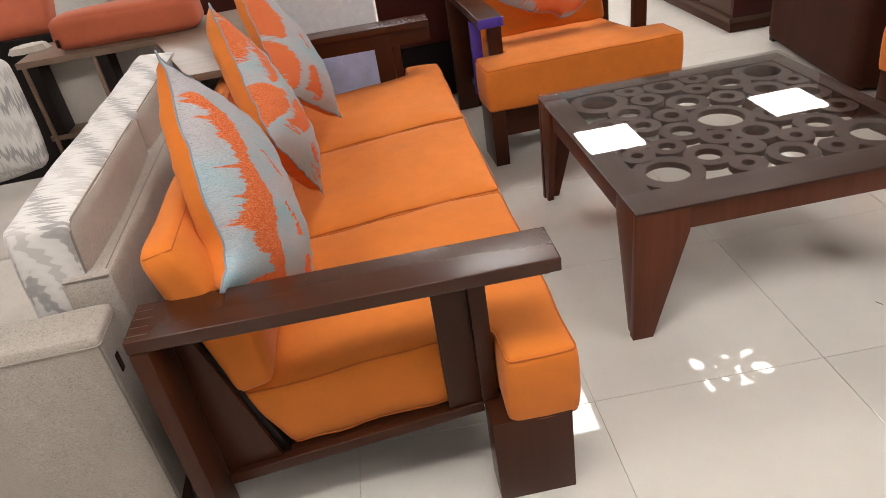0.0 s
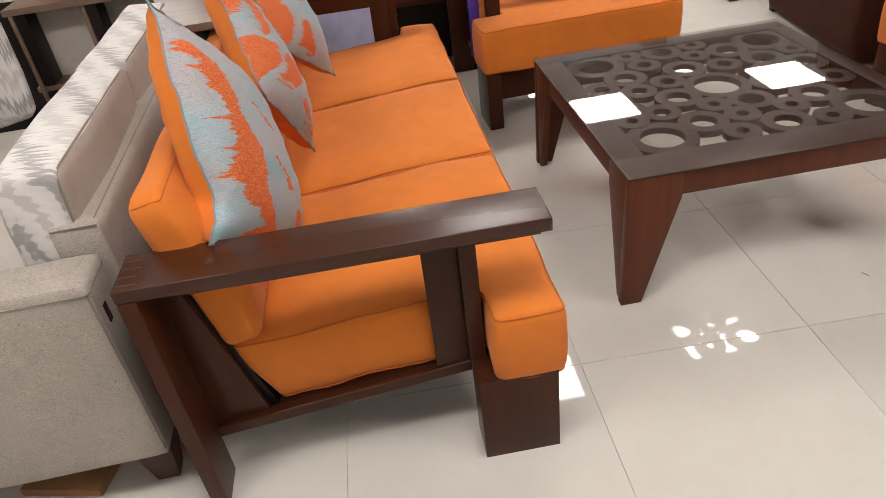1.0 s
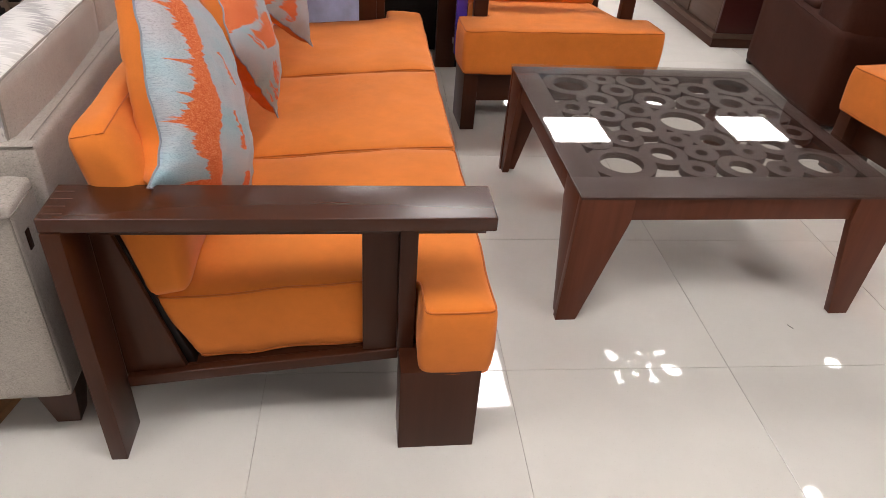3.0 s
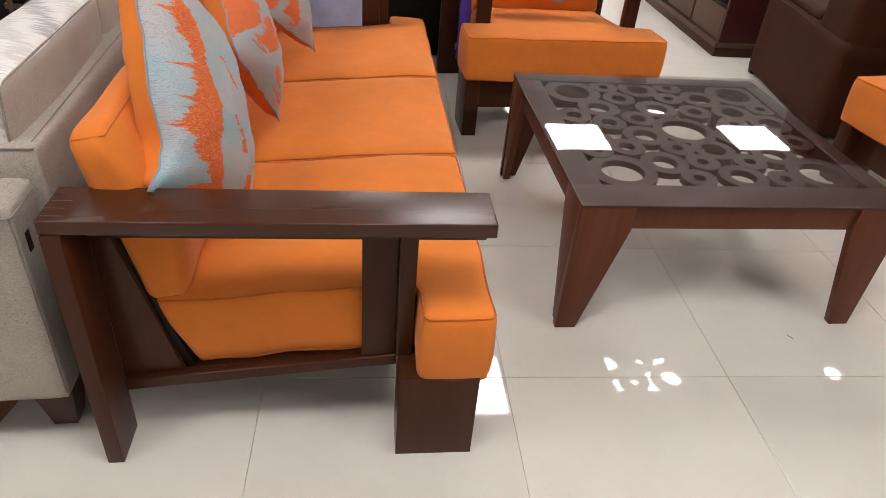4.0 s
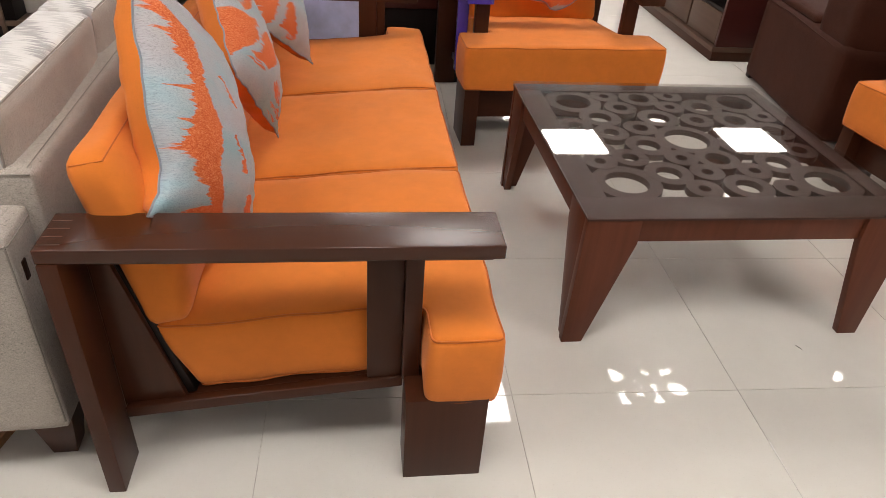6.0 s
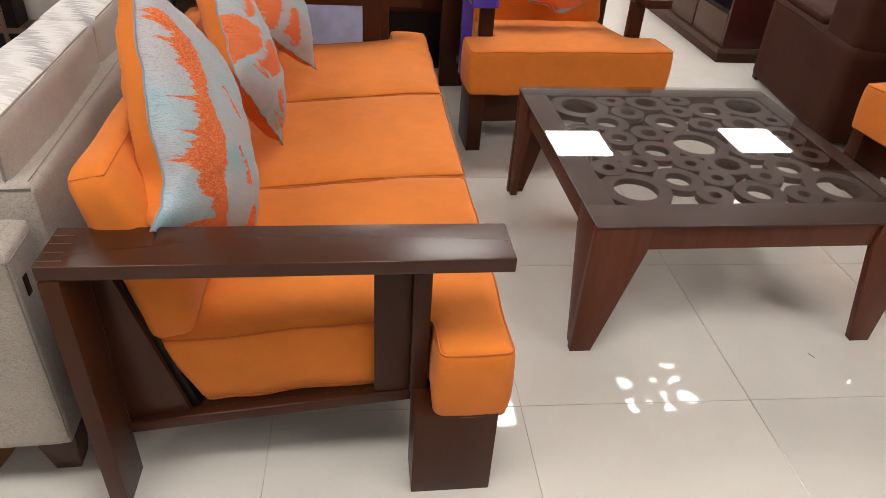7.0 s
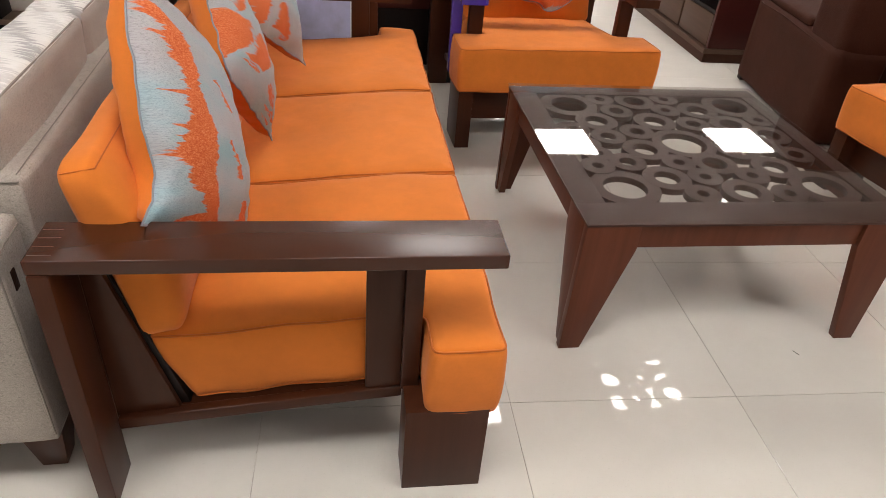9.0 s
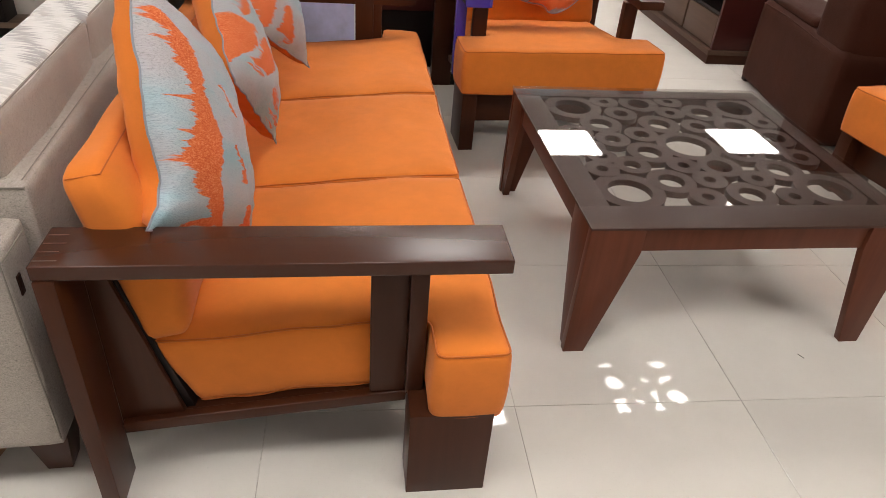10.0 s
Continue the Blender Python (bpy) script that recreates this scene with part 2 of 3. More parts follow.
TABLE_WOOD_Y = wood("table_wood_along_y", (0.050, 0.0195, 0.0125), (2.5, 0.12, 2.5), rough=0.4)
# pale tone stands in for light reflected along the corner joints
JOINT_GLINT = plain("joint_glint", (0.085, 0.058, 0.050), 0.4)
CONSOLE_WOOD = wood("console_wood", (0.20, 0.135, 0.098), (0.2, 2.0, 2.0), rough=0.4)
CABINET_FRONT = wood("cabinet_front_wood", (0.085, 0.046, 0.031), (2.0, 0.2, 2.0), rough=0.45)
LEATHER = leather("brown_leather", (0.044, 0.0145, 0.0090))
WHITE = plain("white_lacquer", (0.84, 0.84, 0.86), 0.25)
WALL = plain("wall_paint", (0.48, 0.455, 0.43), 0.8, 0.3)
CEILING_PAINT = plain("ceiling_paint", (0.34, 0.335, 0.33), 0.9, 0.3)
TILE = tile_material()
def grout_material():
    m = Nodes("grout")
    co = m.coords()
    dirt = m.math("ADD", m.math("MULTIPLY", m.noise(co, 2.6, 3), 0.6), m.math("MULTIPLY", m.noise(co, 24, 3), 0.4))
    return m.done(m.ramp(dirt, [(0.42, (0.57, 0.53, 0.47)), (0.54, (0.40, 0.37, 0.33)), (0.68, (0.18, 0.16, 0.14))]), 0.8, 0.2)


GROUT = grout_material()
GLASS = glass_material()
PANEL_LIGHT = emitter("panel_light", (1.0, 0.955, 0.915), PANEL_POWER)
LAMP_LIGHT = emitter("downlight_glow", (1.0, 0.94, 0.85), PANEL_POWER)
METAL = plain("white_metal", (0.75, 0.75, 0.75), 0.4)
# lilac tint of a reflection on the white unit, put into colour
LILAC = plain("lilac_reflection", (0.55, 0.54, 0.76), 0.3, 0.5, 5, 0.25)
PURPLE = plain("purple_film", (0.07, 0.035, 0.30), 0.25)
TAG = leather("tag_leather", (0.03, 0.014, 0.01))
CARDBOARD = plain("brown_board", (0.30, 0.15, 0.07), 0.7, 0.3, 12, 0.15)

# ---------------------------------------------------------------- mesh helpers


def part(name, bm, material, parent, label="", smooth=0.7):
    """Links a bmesh as one mesh object under a thing or a part."""
    me = bpy.data.meshes.new(name)
    bmesh.ops.recalc_face_normals(bm, faces=bm.faces[:])
    bm.to_mesh(me)
    bm.free()
    me.materials.append(material)
    if smooth:
        me.set_sharp_from_angle(angle=smooth)
        for p in me.polygons:
            p.use_smooth = True
    ob = new(name, me)
    ob.parent = parent
    return tagged(ob, label) if label else ob


def thing(name, m, label, category, group="", kind=""):
    ob = new(name)
    ob.empty_display_size = 0.1
    ob.matrix_world = m
    return tagged(ob, label, category, group, kind)


def add_box(bm, x0, x1, y0, y1, z0, z1, bevel=0.003, segments=2):
    made = bmesh.ops.create_cube(bm, size=1)["verts"]
    for v in made:
        v.co = Vector(((x0 + x1) / 2 + v.co.x * (x1 - x0), (y0 + y1) / 2 + v.co.y * (y1 - y0), (z0 + z1) / 2 + v.co.z * (z1 - z0)))
    if bevel:
        edges = list({e for v in made for e in v.link_edges})
        bmesh.ops.bevel(bm, geom=edges, offset=bevel, segments=segments, affect="EDGES", profile=0.6)
    return bm


def box(x0, x1, y0, y1, z0, z1, bevel=0.003, segments=2):
    return add_box(bmesh.new(), x0, x1, y0, y1, z0, z1, bevel, segments)


def prism(points, lo, hi, axis="y", bevel=0.002, segments=2):
    """A solid from an outline (in x,z for axis y; x,y for z; y,z for x) between lo and hi."""
    bm = bmesh.new()

    def put(p, h):
        return {"y": (p[0], h, p[1]), "z": (p[0], p[1], h), "x": (h, p[0], p[1])}[axis]
    a = [bm.verts.new(put(p, lo)) for p in points]
    b = [bm.verts.new(put(p, hi)) for p in points]
    bm.faces.new(a)
    bm.faces.new(b[::-1])
    for i in range(len(points)):
        j = (i + 1) % len(points)
        bm.faces.new((a[i], b[i], b[j], a[j]))
    if bevel:
        bmesh.ops.bevel(bm, geom=bm.edges[:], offset=bevel, segments=segments, affect="EDGES", profile=0.6)
    return bm


def tube(points, radius, closed=True, sides=6):
    """A round cord along a line of points."""
    bm = bmesh.new()
    pts = [Vector(p) for p in points]
    n, rings = len(pts), []
    for i, p in enumerate(pts):
        before, after = (pts[i - 1], pts[(i + 1) % n]) if closed else (pts[max(i - 1, 0)], pts[min(i + 1, n - 1)])
        t = (after - before).normalized()
        side = t.cross(Vector((0.13, 0.21, 0.97)))
        if side.length < 0.1:
            side = t.cross(Vector((1, 0, 0)))
        side.normalize()
        up = side.cross(t)
        rings.append([bm.verts.new(p + radius * (math.cos(a) * side + math.sin(a) * up)) for a in (math.tau * k / sides for k in range(sides))])
    for i in range(n if closed else n - 1):
        a, b = rings[i], rings[(i + 1) % n]
        for k in range(sides):
            bm.faces.new((a[k], a[(k + 1) % sides], b[(k + 1) % sides], b[k]))
    return bm


def rounded(points, radius, steps=4, every=0.04):
    """A closed outline with its corners rounded, and points at even steps on its sides."""
    out, n = [], len(points)
    for i in range(n):
        p, a, b = Vector(points[i]), Vector(points[i - 1]), Vector(points[(i + 1) % n])
        da, db = (a - p).normalized(), (b - p).normalized()
        s, e = p + da * radius, p + db * radius
        for k in range(steps + 1):
            u = k / steps
            out.append((1 - u) ** 2 * s + 2 * u * (1 - u) * p + u * u * e)
        nxt = b - db * radius
        gap = (nxt - e).length
        cuts = int(gap / every)
        for k in range(1, cuts):
            out.append(e.lerp(nxt, k / cuts))
    return out


def within(q, outline):
    """Whether a point lies inside a closed outline."""
    hit = False
    for i, p in enumerate(outline):
        o = outline[i - 1]
        if (p.y > q.y) != (o.y > q.y) and q.x < (o.x - p.x) * (q.y - p.y) / (o.y - p.y) + p.x:
            hit = not hit
    return hit


def padded(outline, z0, z1, radius=0.018, crown=0.012, bulge=0.006, wave=0.003, seed=0.0, shape=None):
    """A stuffed cushion with boxed sides: a rounded outline in x and y, from z0 to z1. Returns its solid, and the lines of its two seams."""
    pts = rounded([(*p, 0) for p in outline], 0.024)
    bm = bmesh.new()

    def warp(v):
        k = wave * noise.noise(Vector((v.x * 9 + seed, v.y * 9, v.z * 9)))
        v = v + Vector((k, k * 0.7, k))
        return shape(v) if shape else v
    n = len(pts)
    normals = []
    for i, p in enumerate(pts):
        t = pts[(i + 1) % n] - pts[i - 1]
        normals.append(Vector((t.y, -t.x, 0)).normalized())
    area = sum(pts[i - 1].x * p.y - p.x * pts[i - 1].y for i, p in enumerate(pts))
    if area < 0:
        normals = [-v for v in normals]
    levels = [(z0, -radius), (z0 + radius * 0.3, -radius * 0.3), (z0 + radius, 0.0)]
    for k in range(1, 6):
        u = k / 6
        levels.append((z0 + radius + (z1 - z0 - 2 * radius) * u, bulge * 4 * u * (1 - u)))
    levels += [(z1 - radius, 0.0), (z1 - radius * 0.3, -radius * 0.3), (z1, -radius)]
    rows = [[bm.verts.new(warp(p + normals[i] * off + Vector((0, 0, z - p.z)))) for i, p in enumerate(pts)] for z, off in levels]
    for r in range(len(rows) - 1):
        for i in range(n):
            j = (i + 1) % n
            bm.faces.new((rows[r][i], rows[r][j], rows[r + 1][j], rows[r + 1][i]))
    # the flat bottom, and the top with inner points that swell
    flat = [Vector((p.x, p.y)) + Vector((normals[i].x, normals[i].y)) * -radius for i, p in enumerate(pts)]
    inner = []
    xs, ys = [p.x for p in flat], [p.y for p in flat]
    nx, ny = int((max(xs) - min(xs)) / 0.032), int((max(ys) - min(ys)) / 0.032)
    for i in range(1, nx):
        for j in range(1, ny):
            q = Vector((min(xs) + (max(xs) - min(xs)) * i / nx, min(ys) + (max(ys) - min(ys)) * j / ny))
            if within(q, flat) and min((q - f).length for f in flat) > 0.014:
                inner.append(q)
    ring = [(i, (i + 1) % n) for i in range(n)]
    for row, extra, z, rise in ((rows[-1], inner, z1, crown), (rows[0], [], z0, 0.0)):
        where, _, faces, origin, _, _ = delaunay_2d_cdt(flat + extra, ring, [], 1, 1e-5)
        verts = []
        for q, src in zip(where, origin):
            if src and src[0] < n:
                verts.append(row[src[0]])
                continue
            d = min((Vector((q.x, q.y)) - f).length for f in flat)
            up = rise * (1 - math.exp(-d / 0.06)) + 0.004 * noise.noise(Vector((q.x * 6 + seed, q.y * 6, 0.5)))
            verts.append(bm.verts.new(warp(Vector((q.x, q.y, z + up)))))
        for f in faces:
            corner = [verts[k] for k in f]
            if len(set(corner)) == len(corner):
                try:
                    bm.faces.new(corner)
                except ValueError:
                    pass
    seam_top = [warp(p + normals[i] * (-radius * 0.28) + Vector((0, 0, z1 - radius * 0.28 - p.z))) for i, p in enumerate(pts)]
    seam_low = [warp(p + normals[i] * (-radius * 0.28) + Vector((0, 0, z0 + radius * 0.28 - p.z))) for i, p in enumerate(pts)]
    return bm, seam_top, seam_low


def block_cushion(sx, sy, sz, r=0.03, crown=0.02, n=14, seed=0.0, wave=0.004):
    """A plump box round its own centre, made from a cut cube with rounded edges and swollen faces."""
    bm = bmesh.new()
    bmesh.ops.create_cube(bm, size=2)
    bmesh.ops.subdivide_edges(bm, edges=bm.edges[:], cuts=n, use_grid_fill=True)
    h = Vector((sx / 2, sy / 2, sz / 2))
    for v in bm.verts:
        c = v.co.copy()
        q = Vector([math.copysign(1 - (1 - abs(t)) ** 1.35, t) for t in c])
        p = Vector([q[i] * h[i] for i in range(3)])
        core = Vector([max(-h[i] + r, min(h[i] - r, p[i])) for i in range(3)])
        d = p - core
        if d.length > 1e-6:
            p = core + d.normalized() * r
        for i in range(3):
            if abs(c[i]) > 0.999:
                j, k = (i + 1) % 3, (i + 2) % 3
                swell = crown * (1 - q[j] ** 2) * (1 - q[k] ** 2) * (1.0 if h[i] == min(h) else 0.35)
                p[i] += math.copysign(swell, c[i])
        w = wave * noise.noise_vector(Vector((p.x * 7 + seed, p.y * 7, p.z * 7)))
        v.co = p + w
    return bm


def rim(sx, sy, z, r=0.03, ease=0.004):
    a, b = sx / 2 - ease, sy / 2 - ease
    return [tuple(p) for p in rounded([(-a, -b, z), (a, -b, z), (a, b, z), (-a, b, z)], r)]

# ---------------------------------------------------------------- room


ROOM = (-3.6, 5.4, -5.6, 9.0)


def build_room():
    x0, x1, y0, y1 = ROOM
    bm = box(x0 - 0.15, x1 + 0.15, y0 - 0.15, y1 + 0.15, -0.16, -0.0025, 0)
    floor = tagged(part("floor", bm, GROUT, None, smooth=0), "polished cream floor tiles with thin dark joints", "floor", kind="structure")
    for name, b in (("wall_west", (x0 - 0.12, x0, y0, y1)), ("wall_east", (x1, x1 + 0.12, y0, y1)), ("wall_south", (x0 - 0.12, x1 + 0.12, y0 - 0.12, y0)), ("wall_north", (x0 - 0.12, x1 + 0.12, y1, y1 + 0.12))):
        tagged(part(name, box(*b, -0.002, CEILING, 0), WALL, None, smooth=0), "plain beige painted shop wall", "wall", kind="structure")
    tagged(part("ceiling", box(x0 - 0.12, x1 + 0.12, y0 - 0.12, y1 + 0.12, CEILING, CEILING + 0.1, 0), CEILING_PAINT, None, smooth=0), "plain grey shop ceiling", "ceiling", kind="structure")
    return floor


def panel_light(x, y):
    t = thing("ceiling_light", pose(x, y, CEILING, 0, 0, 1.5), "square white flush light panel in the ceiling, some copies added as fill", "ceiling light", "light panels in the ceiling")
    bm = bmesh.new()
    for b in ((-0.31, 0.31, -0.31, -0.295), (-0.31, 0.31, 0.295, 0.31), (-0.31, -0.295, -0.295, 0.295), (0.295, 0.31, -0.295, 0.295)):
        add_box(bm, *b, -0.012, 0.0, 0.001)
    part("frame", bm, METAL, t)
    part("diffuser", box(-0.295, 0.295, -0.295, 0.295, -0.006, -0.001, 0), PANEL_LIGHT, t, "glowing white diffuser", 0)
    return t


def downlight(x, y):
    t = thing("downlight", pose(x, y, CEILING), "small round recessed ceiling spotlight", "ceiling light")
    ring = bmesh.new()
    bmesh.ops.create_cone(ring, cap_ends=False, segments=32, radius1=0.075, radius2=0.062, depth=0.012, matrix=Matrix.Translation((0, 0, -0.006)))
    part("ring", ring, METAL, t)
    disc = bmesh.new()
    bmesh.ops.create_cone(disc, cap_ends=True, segments=32, radius1=0.06, radius2=0.06, depth=0.004, matrix=Matrix.Translation((0, 0, -0.004)))
    part("lens", disc, LAMP_LIGHT, t, "bright round lens", 0)


FLOOR = build_room()
first = panel_light(0.39, 2.5)
# unseen panels with y below 0, and (-1.9, 3.9), are added as fill
for px, py in ((1.88, 2.52), (-1.9, 3.9), (-2.9, 2.3), (-2.2, 5.3), (-0.2, 5.32), (1.82, 5.33), (3.85, 5.46), (-1.7, -1.0), (-0.2, -0.7), (1.85, -1.5), (3.85, -1.7), (-2.2, -4.4), (1.85, -4.4), (-0.2, 8.1), (1.85, 8.1), (3.85, 8.1)):
    copy_thing(first, pose(px, py, CEILING, 0, 0, 1.5))
downlight(2.63, 1.38)
downlight(3.50, 2.62)

# ---------------------------------------------------------------- orange three-seat sofa
# local x runs from the back to the front, local y along the seat, away from the near arm


def throw_pillow(corners, label, seed, cloth, blunt=0.0, tuck=0.13):
    """A square pillow given by three of its corners: upper, near and lower."""
    a, b, c = (Vector(p) for p in corners)
    u, v = (c - b), (a - b)
    middle = b + (u + v) / 2
    hu = u.length / 2
    u.normalize()
    slant = v.dot(u) / 2
    w = u.cross(v).normalized()
    hv = v.dot(w.cross(u)) / 2
    v = w.cross(u)
    m = Matrix((u, v, w)).transposed().to_4x4()
    m.translation = middle
    t = thing("throw_pillow", m, label, "pillow", "throw pillows with orange splashes")
    n = 30

    def point(i, j, face):
        s, r = 2 * i / n - 1, 2 * j / n - 1
        pinch = 1 - (0.075 if r > 0 else 0.02) * (1 - abs(s) ** 9) * abs(r) ** 4
        pinch2 = 1 - (tuck if s < 0 else 0.075) * (1 - abs(r) ** 9) * abs(s) ** 4
        x, y = hu * s * pinch2 + slant * r, hv * r * pinch
        x -= 0.09 * (s + 1) / 2 * (r + 1) / 2
        y -= 0.06 * ((s + 1) / 2 * (r + 1) / 2) ** 2
        x += (0.030 * math.exp(-((r + 0.60) / 0.26) ** 2) - 0.012 * math.exp(-((r - 0.5) / 0.4) ** 2)) * max(0.0, -s) ** 2 * max(0.0, tuck) / 0.13
        corner = 1 - blunt * (abs(s) * abs(r)) ** 3
        x, y = x * corner, y * corner
        full = max(0.0, (1 - abs(s) ** 2.6) * (1 - abs(r) ** 2.6)) ** 0.72
        if face < 0:
            full = max(0.0, (1 - abs(s) ** 7) * (1 - abs(r) ** 6)) ** 0.5
        k = noise.noise(Vector((x * 11 + seed, y * 11, seed))) * 0.006 * full
        edge = 0.006 * noise.noise(Vector((x * 30 + seed, y * 30, 3.0)))
        return Vector((x, y, (0.072 - 0.014 * r if face > 0 else -0.056) * abs(face) * full + k + edge))
    for name, face, mat, lab in (("front_panel", 1, cloth, "grey-blue woven front with orange patches"), ("back_panel", -1, ORANGE, "plain orange back")):
        bm = bmesh.new()
        grid = [[bm.verts.new(point(i, j, face)) for j in range(n + 1)] for i in range(n + 1)]
        for i in range(n):
            for j in range(n):
                q = (grid[i][j], grid[i + 1][j], grid[i + 1][j + 1], grid[i][j + 1])
                bm.faces.new(q if face > 0 else q[::-1])
        part(name, bm, mat, t, lab, 3.0)
    around = [(i, 0) for i in range(n)] + [(n, j) for j in range(n)] + [(n - i, n) for i in range(n)] + [(0, n - j) for j in range(n)]
    line = [point(i, j, 0) * 1.01 for i, j in around]
    part("piping", tube(line, 0.0022), GREY_PIPING, t, "ruffled grey seam", 3.0)
    return t


SOFA = pose(-0.895, -0.246, 0, 0, 0, 1.2)
SOFA_LENGTH = 2.02


def sofa_arm(parent, y_out, y_in):
    """One arm: cap, back post, front upright, panel, apron, rail and front leg. y_out is its outer face, y_in its inner one."""
    s = 1 if y_in > y_out else -1

    def span(a, b):
        lo, hi = y_out + s * a, y_out + s * b
        return (min(lo, hi), max(lo, hi))
    part("arm_cap", box(0.0, 0.775, *span(0, 0.117), 0.577, 0.605, 0.003, 3), WOOD_ARM, parent, "flat lacquered armrest")
    part("back_post", box(0.002, 0.036, *span(-0.004, 0.100), 0, 0.577, 0.003), WOOD_Z, parent)
    part("upright", box(0.607, 0.642, *span(0.070, 0.100), 0.225, 0.577, 0.002), WOOD_Z, parent)
    part("arm_panel", box(0.535, 0.607, *span(0.088, 0.103), 0.215, 0.577, 0.002), WOOD_Z, parent)
    part("apron", box(0.040, 0.775, *span(0.085, 0.102), 0.516, 0.577, 0.002), WOOD_X, parent)
    part("side_rail", prism([(0.040, 0.128), (0.610, 0.192), (0.610, 0.220), (0.040, 0.157)], *span(0.082, 0.106), "y", 0.004, 3), WOOD_X, parent)
    part("front_leg", box(0.611, 0.780, *span(-0.004, 0.090), 0, 0.234, 0.002), WOOD_Z, parent, "wide block leg")
    part("back_side_panel", prism([(0.0365, 0.135), (0.166, 0.150), (0.072, 0.515), (0.0365, 0.515)], *span(0.0975, 0.112), "y"), WOOD_Z, parent)
    # finger-joint lines; the reflection on them is painted as paler strips
    for k in range(4):
        part("joint_line", box(0.004, 0.040 - 0.004 * (k % 2), *span(0.016 + 0.025 * k, 0.0175 + 0.025 * k), 0.6048, 0.6054, 0), JOINT_GLINT, parent, "joint line of the corner with its glint in pale colour")


def build_sofa():
    t = thing("three_seat_sofa", SOFA, "dark-stained wooden sofa with orange cushions on tiled floor", "sofa")
    L = SOFA_LENGTH
    sofa_arm(t, 0.0, 0.1)
    sofa_arm(t, L, L - 0.1)
    part("front_rail", box(0.700, 0.730, 0.095, L - 0.095, 0.165, 0.228, 0.002), WOOD_Y, t)
    part("seat_board", prism([(0.15, 0.150), (0.700, 0.215), (0.700, 0.230), (0.15, 0.165)], 0.107, L - 0.107, "y"), WOOD_Y, t)
    # dark wood in shade behind the cushions; the shade is put into its colour
    part("back_board", prism([(0.155, 0.165), (0.180, 0.165), (0.058, 0.565), (0.033, 0.565)], 0.113, L - 0.113, "y"), BLACK_WOOD, t, "leaning back board, blackened for the shade on it")
    return t


def lean_seat(v):
    """The seat sinks towards the backrest."""
    drop = max(0.0, (0.66 - v.x)) * 0.085
    back = max(0.0, min(1.0, (0.36 - v.x) / 0.225))
    low = max(0.0, min(1.0, (0.39 - v.z) / 0.165))
    return Vector((v.x + 0.068 * back * low, v.y, v.z - drop))


def seat_cushion(y0, y1, out_low, out_high, seed):
    t = thing("seat_cushion", SOFA, "plump orange cloth seat cushion on a wooden sofa", "cushion", "seat cushions of the sofa")
    front, back, notch = 0.800, 0.114, 0.650
    pts = [(back, y0), (notch, y0), (notch, out_low), (front, out_low)] if out_low < y0 else [(back, y0), (front, y0)]
    pts += [(front, out_high), (notch, out_high), (notch, y1), (back, y1)] if out_high > y1 else [(front, y1), (back, y1)]
    bm, top, low = padded(pts, 0.222, 0.392, radius=0.016, crown=0.010, bulge=0.004, wave=0.004, seed=seed, shape=lean_seat)
    cover = part("cover", bm, ORANGE, t, smooth=1.0)
    part("piping", tube(top, 0.0024), ORANGE_PIPING, cover, smooth=3.0)
    part("piping", tube(low, 0.0022), ORANGE_PIPING, cover, smooth=3.0)
    return t


def back_cushion(y0, y1, seed):
    tilt = -13
    m = SOFA @ pose(0.124, (y0 + y1) / 2, 0.528, 0, tilt, 0)
    t = thing("back_cushion", m, "thick orange cloth back cushion leaning on the sofa", "cushion", "back cushions of the sofa")
    sy = y1 - y0
    bm = block_cushion(0.125, sy, 0.375, r=0.036, crown=0.02, n=16, seed=seed, wave=0.006)

    def slim(z):
        """How far the front face draws in, low down and towards the top seam."""
        k = max(0.0, min(1.0, (z + 0.08) / 0.26))
        return 0.030 * max(0.0, min(1.0, (-z - 0.02) / 0.15)) + 0.046 * k ** 1.5
    for v in bm.verts:
        v.co.x -= slim(v.co.z) * max(0.0, v.co.x + 0.0625) / 0.125
    cover = part("cover", bm, ORANGE, t, smooth=3.0)
    front, high, end = 0.0625 - slim(0.17) - 0.008, 0.1765, sy / 2 - 0.0105
    top = [(front, -end + 2 * end * k / 24, high + 0.005 * math.sin(math.pi * k / 24)) for k in range(25)]
    for side in (-1, 1):
        across = [(-0.045 + (front + 0.045) * k / 6, side * (end + 0.003 * (1 - k / 6)), high + 0.003 * (1 - k / 6)) for k in range(6)]
        part("seam", tube(across + [top[0] if side < 0 else top[-1]], 0.0014, False), ORANGE_PIPING, cover, smooth=3.0)
    part("seam", tube(top, 0.0014, False), ORANGE_PIPING, cover, smooth=3.0)
    return t


build_sofa()
seat_cushion(0.112, 0.704, -0.006, 0.704, 1.0)
seat_cushion(0.708, 1.298, 0.708, 1.298, 2.0)
seat_cushion(1.302, 1.905, 1.302, 2.015, 3.0)
for i, (a, b) in enumerate(((0.112, 0.72), (0.725, 1.325), (1.33, 1.915))):
    back_cushion(a, b, i * 3.1)
throw_pillow(((-0.770, 0.080, 1.000), (-0.736, -0.158, 0.618), (-0.632, 0.208, 0.352)), "grey-blue throw pillow splashed with orange, leaning on the armrest", 1.0, SPLASH_A)
throw_pillow(((-0.774, 0.634, 0.974), (-0.662, 0.346, 0.695), (-0.617, 0.655, 0.392)), "grey-blue throw pillow splashed with orange, standing on its corner", 4.0, SPLASH_B, 0.0, -0.07)
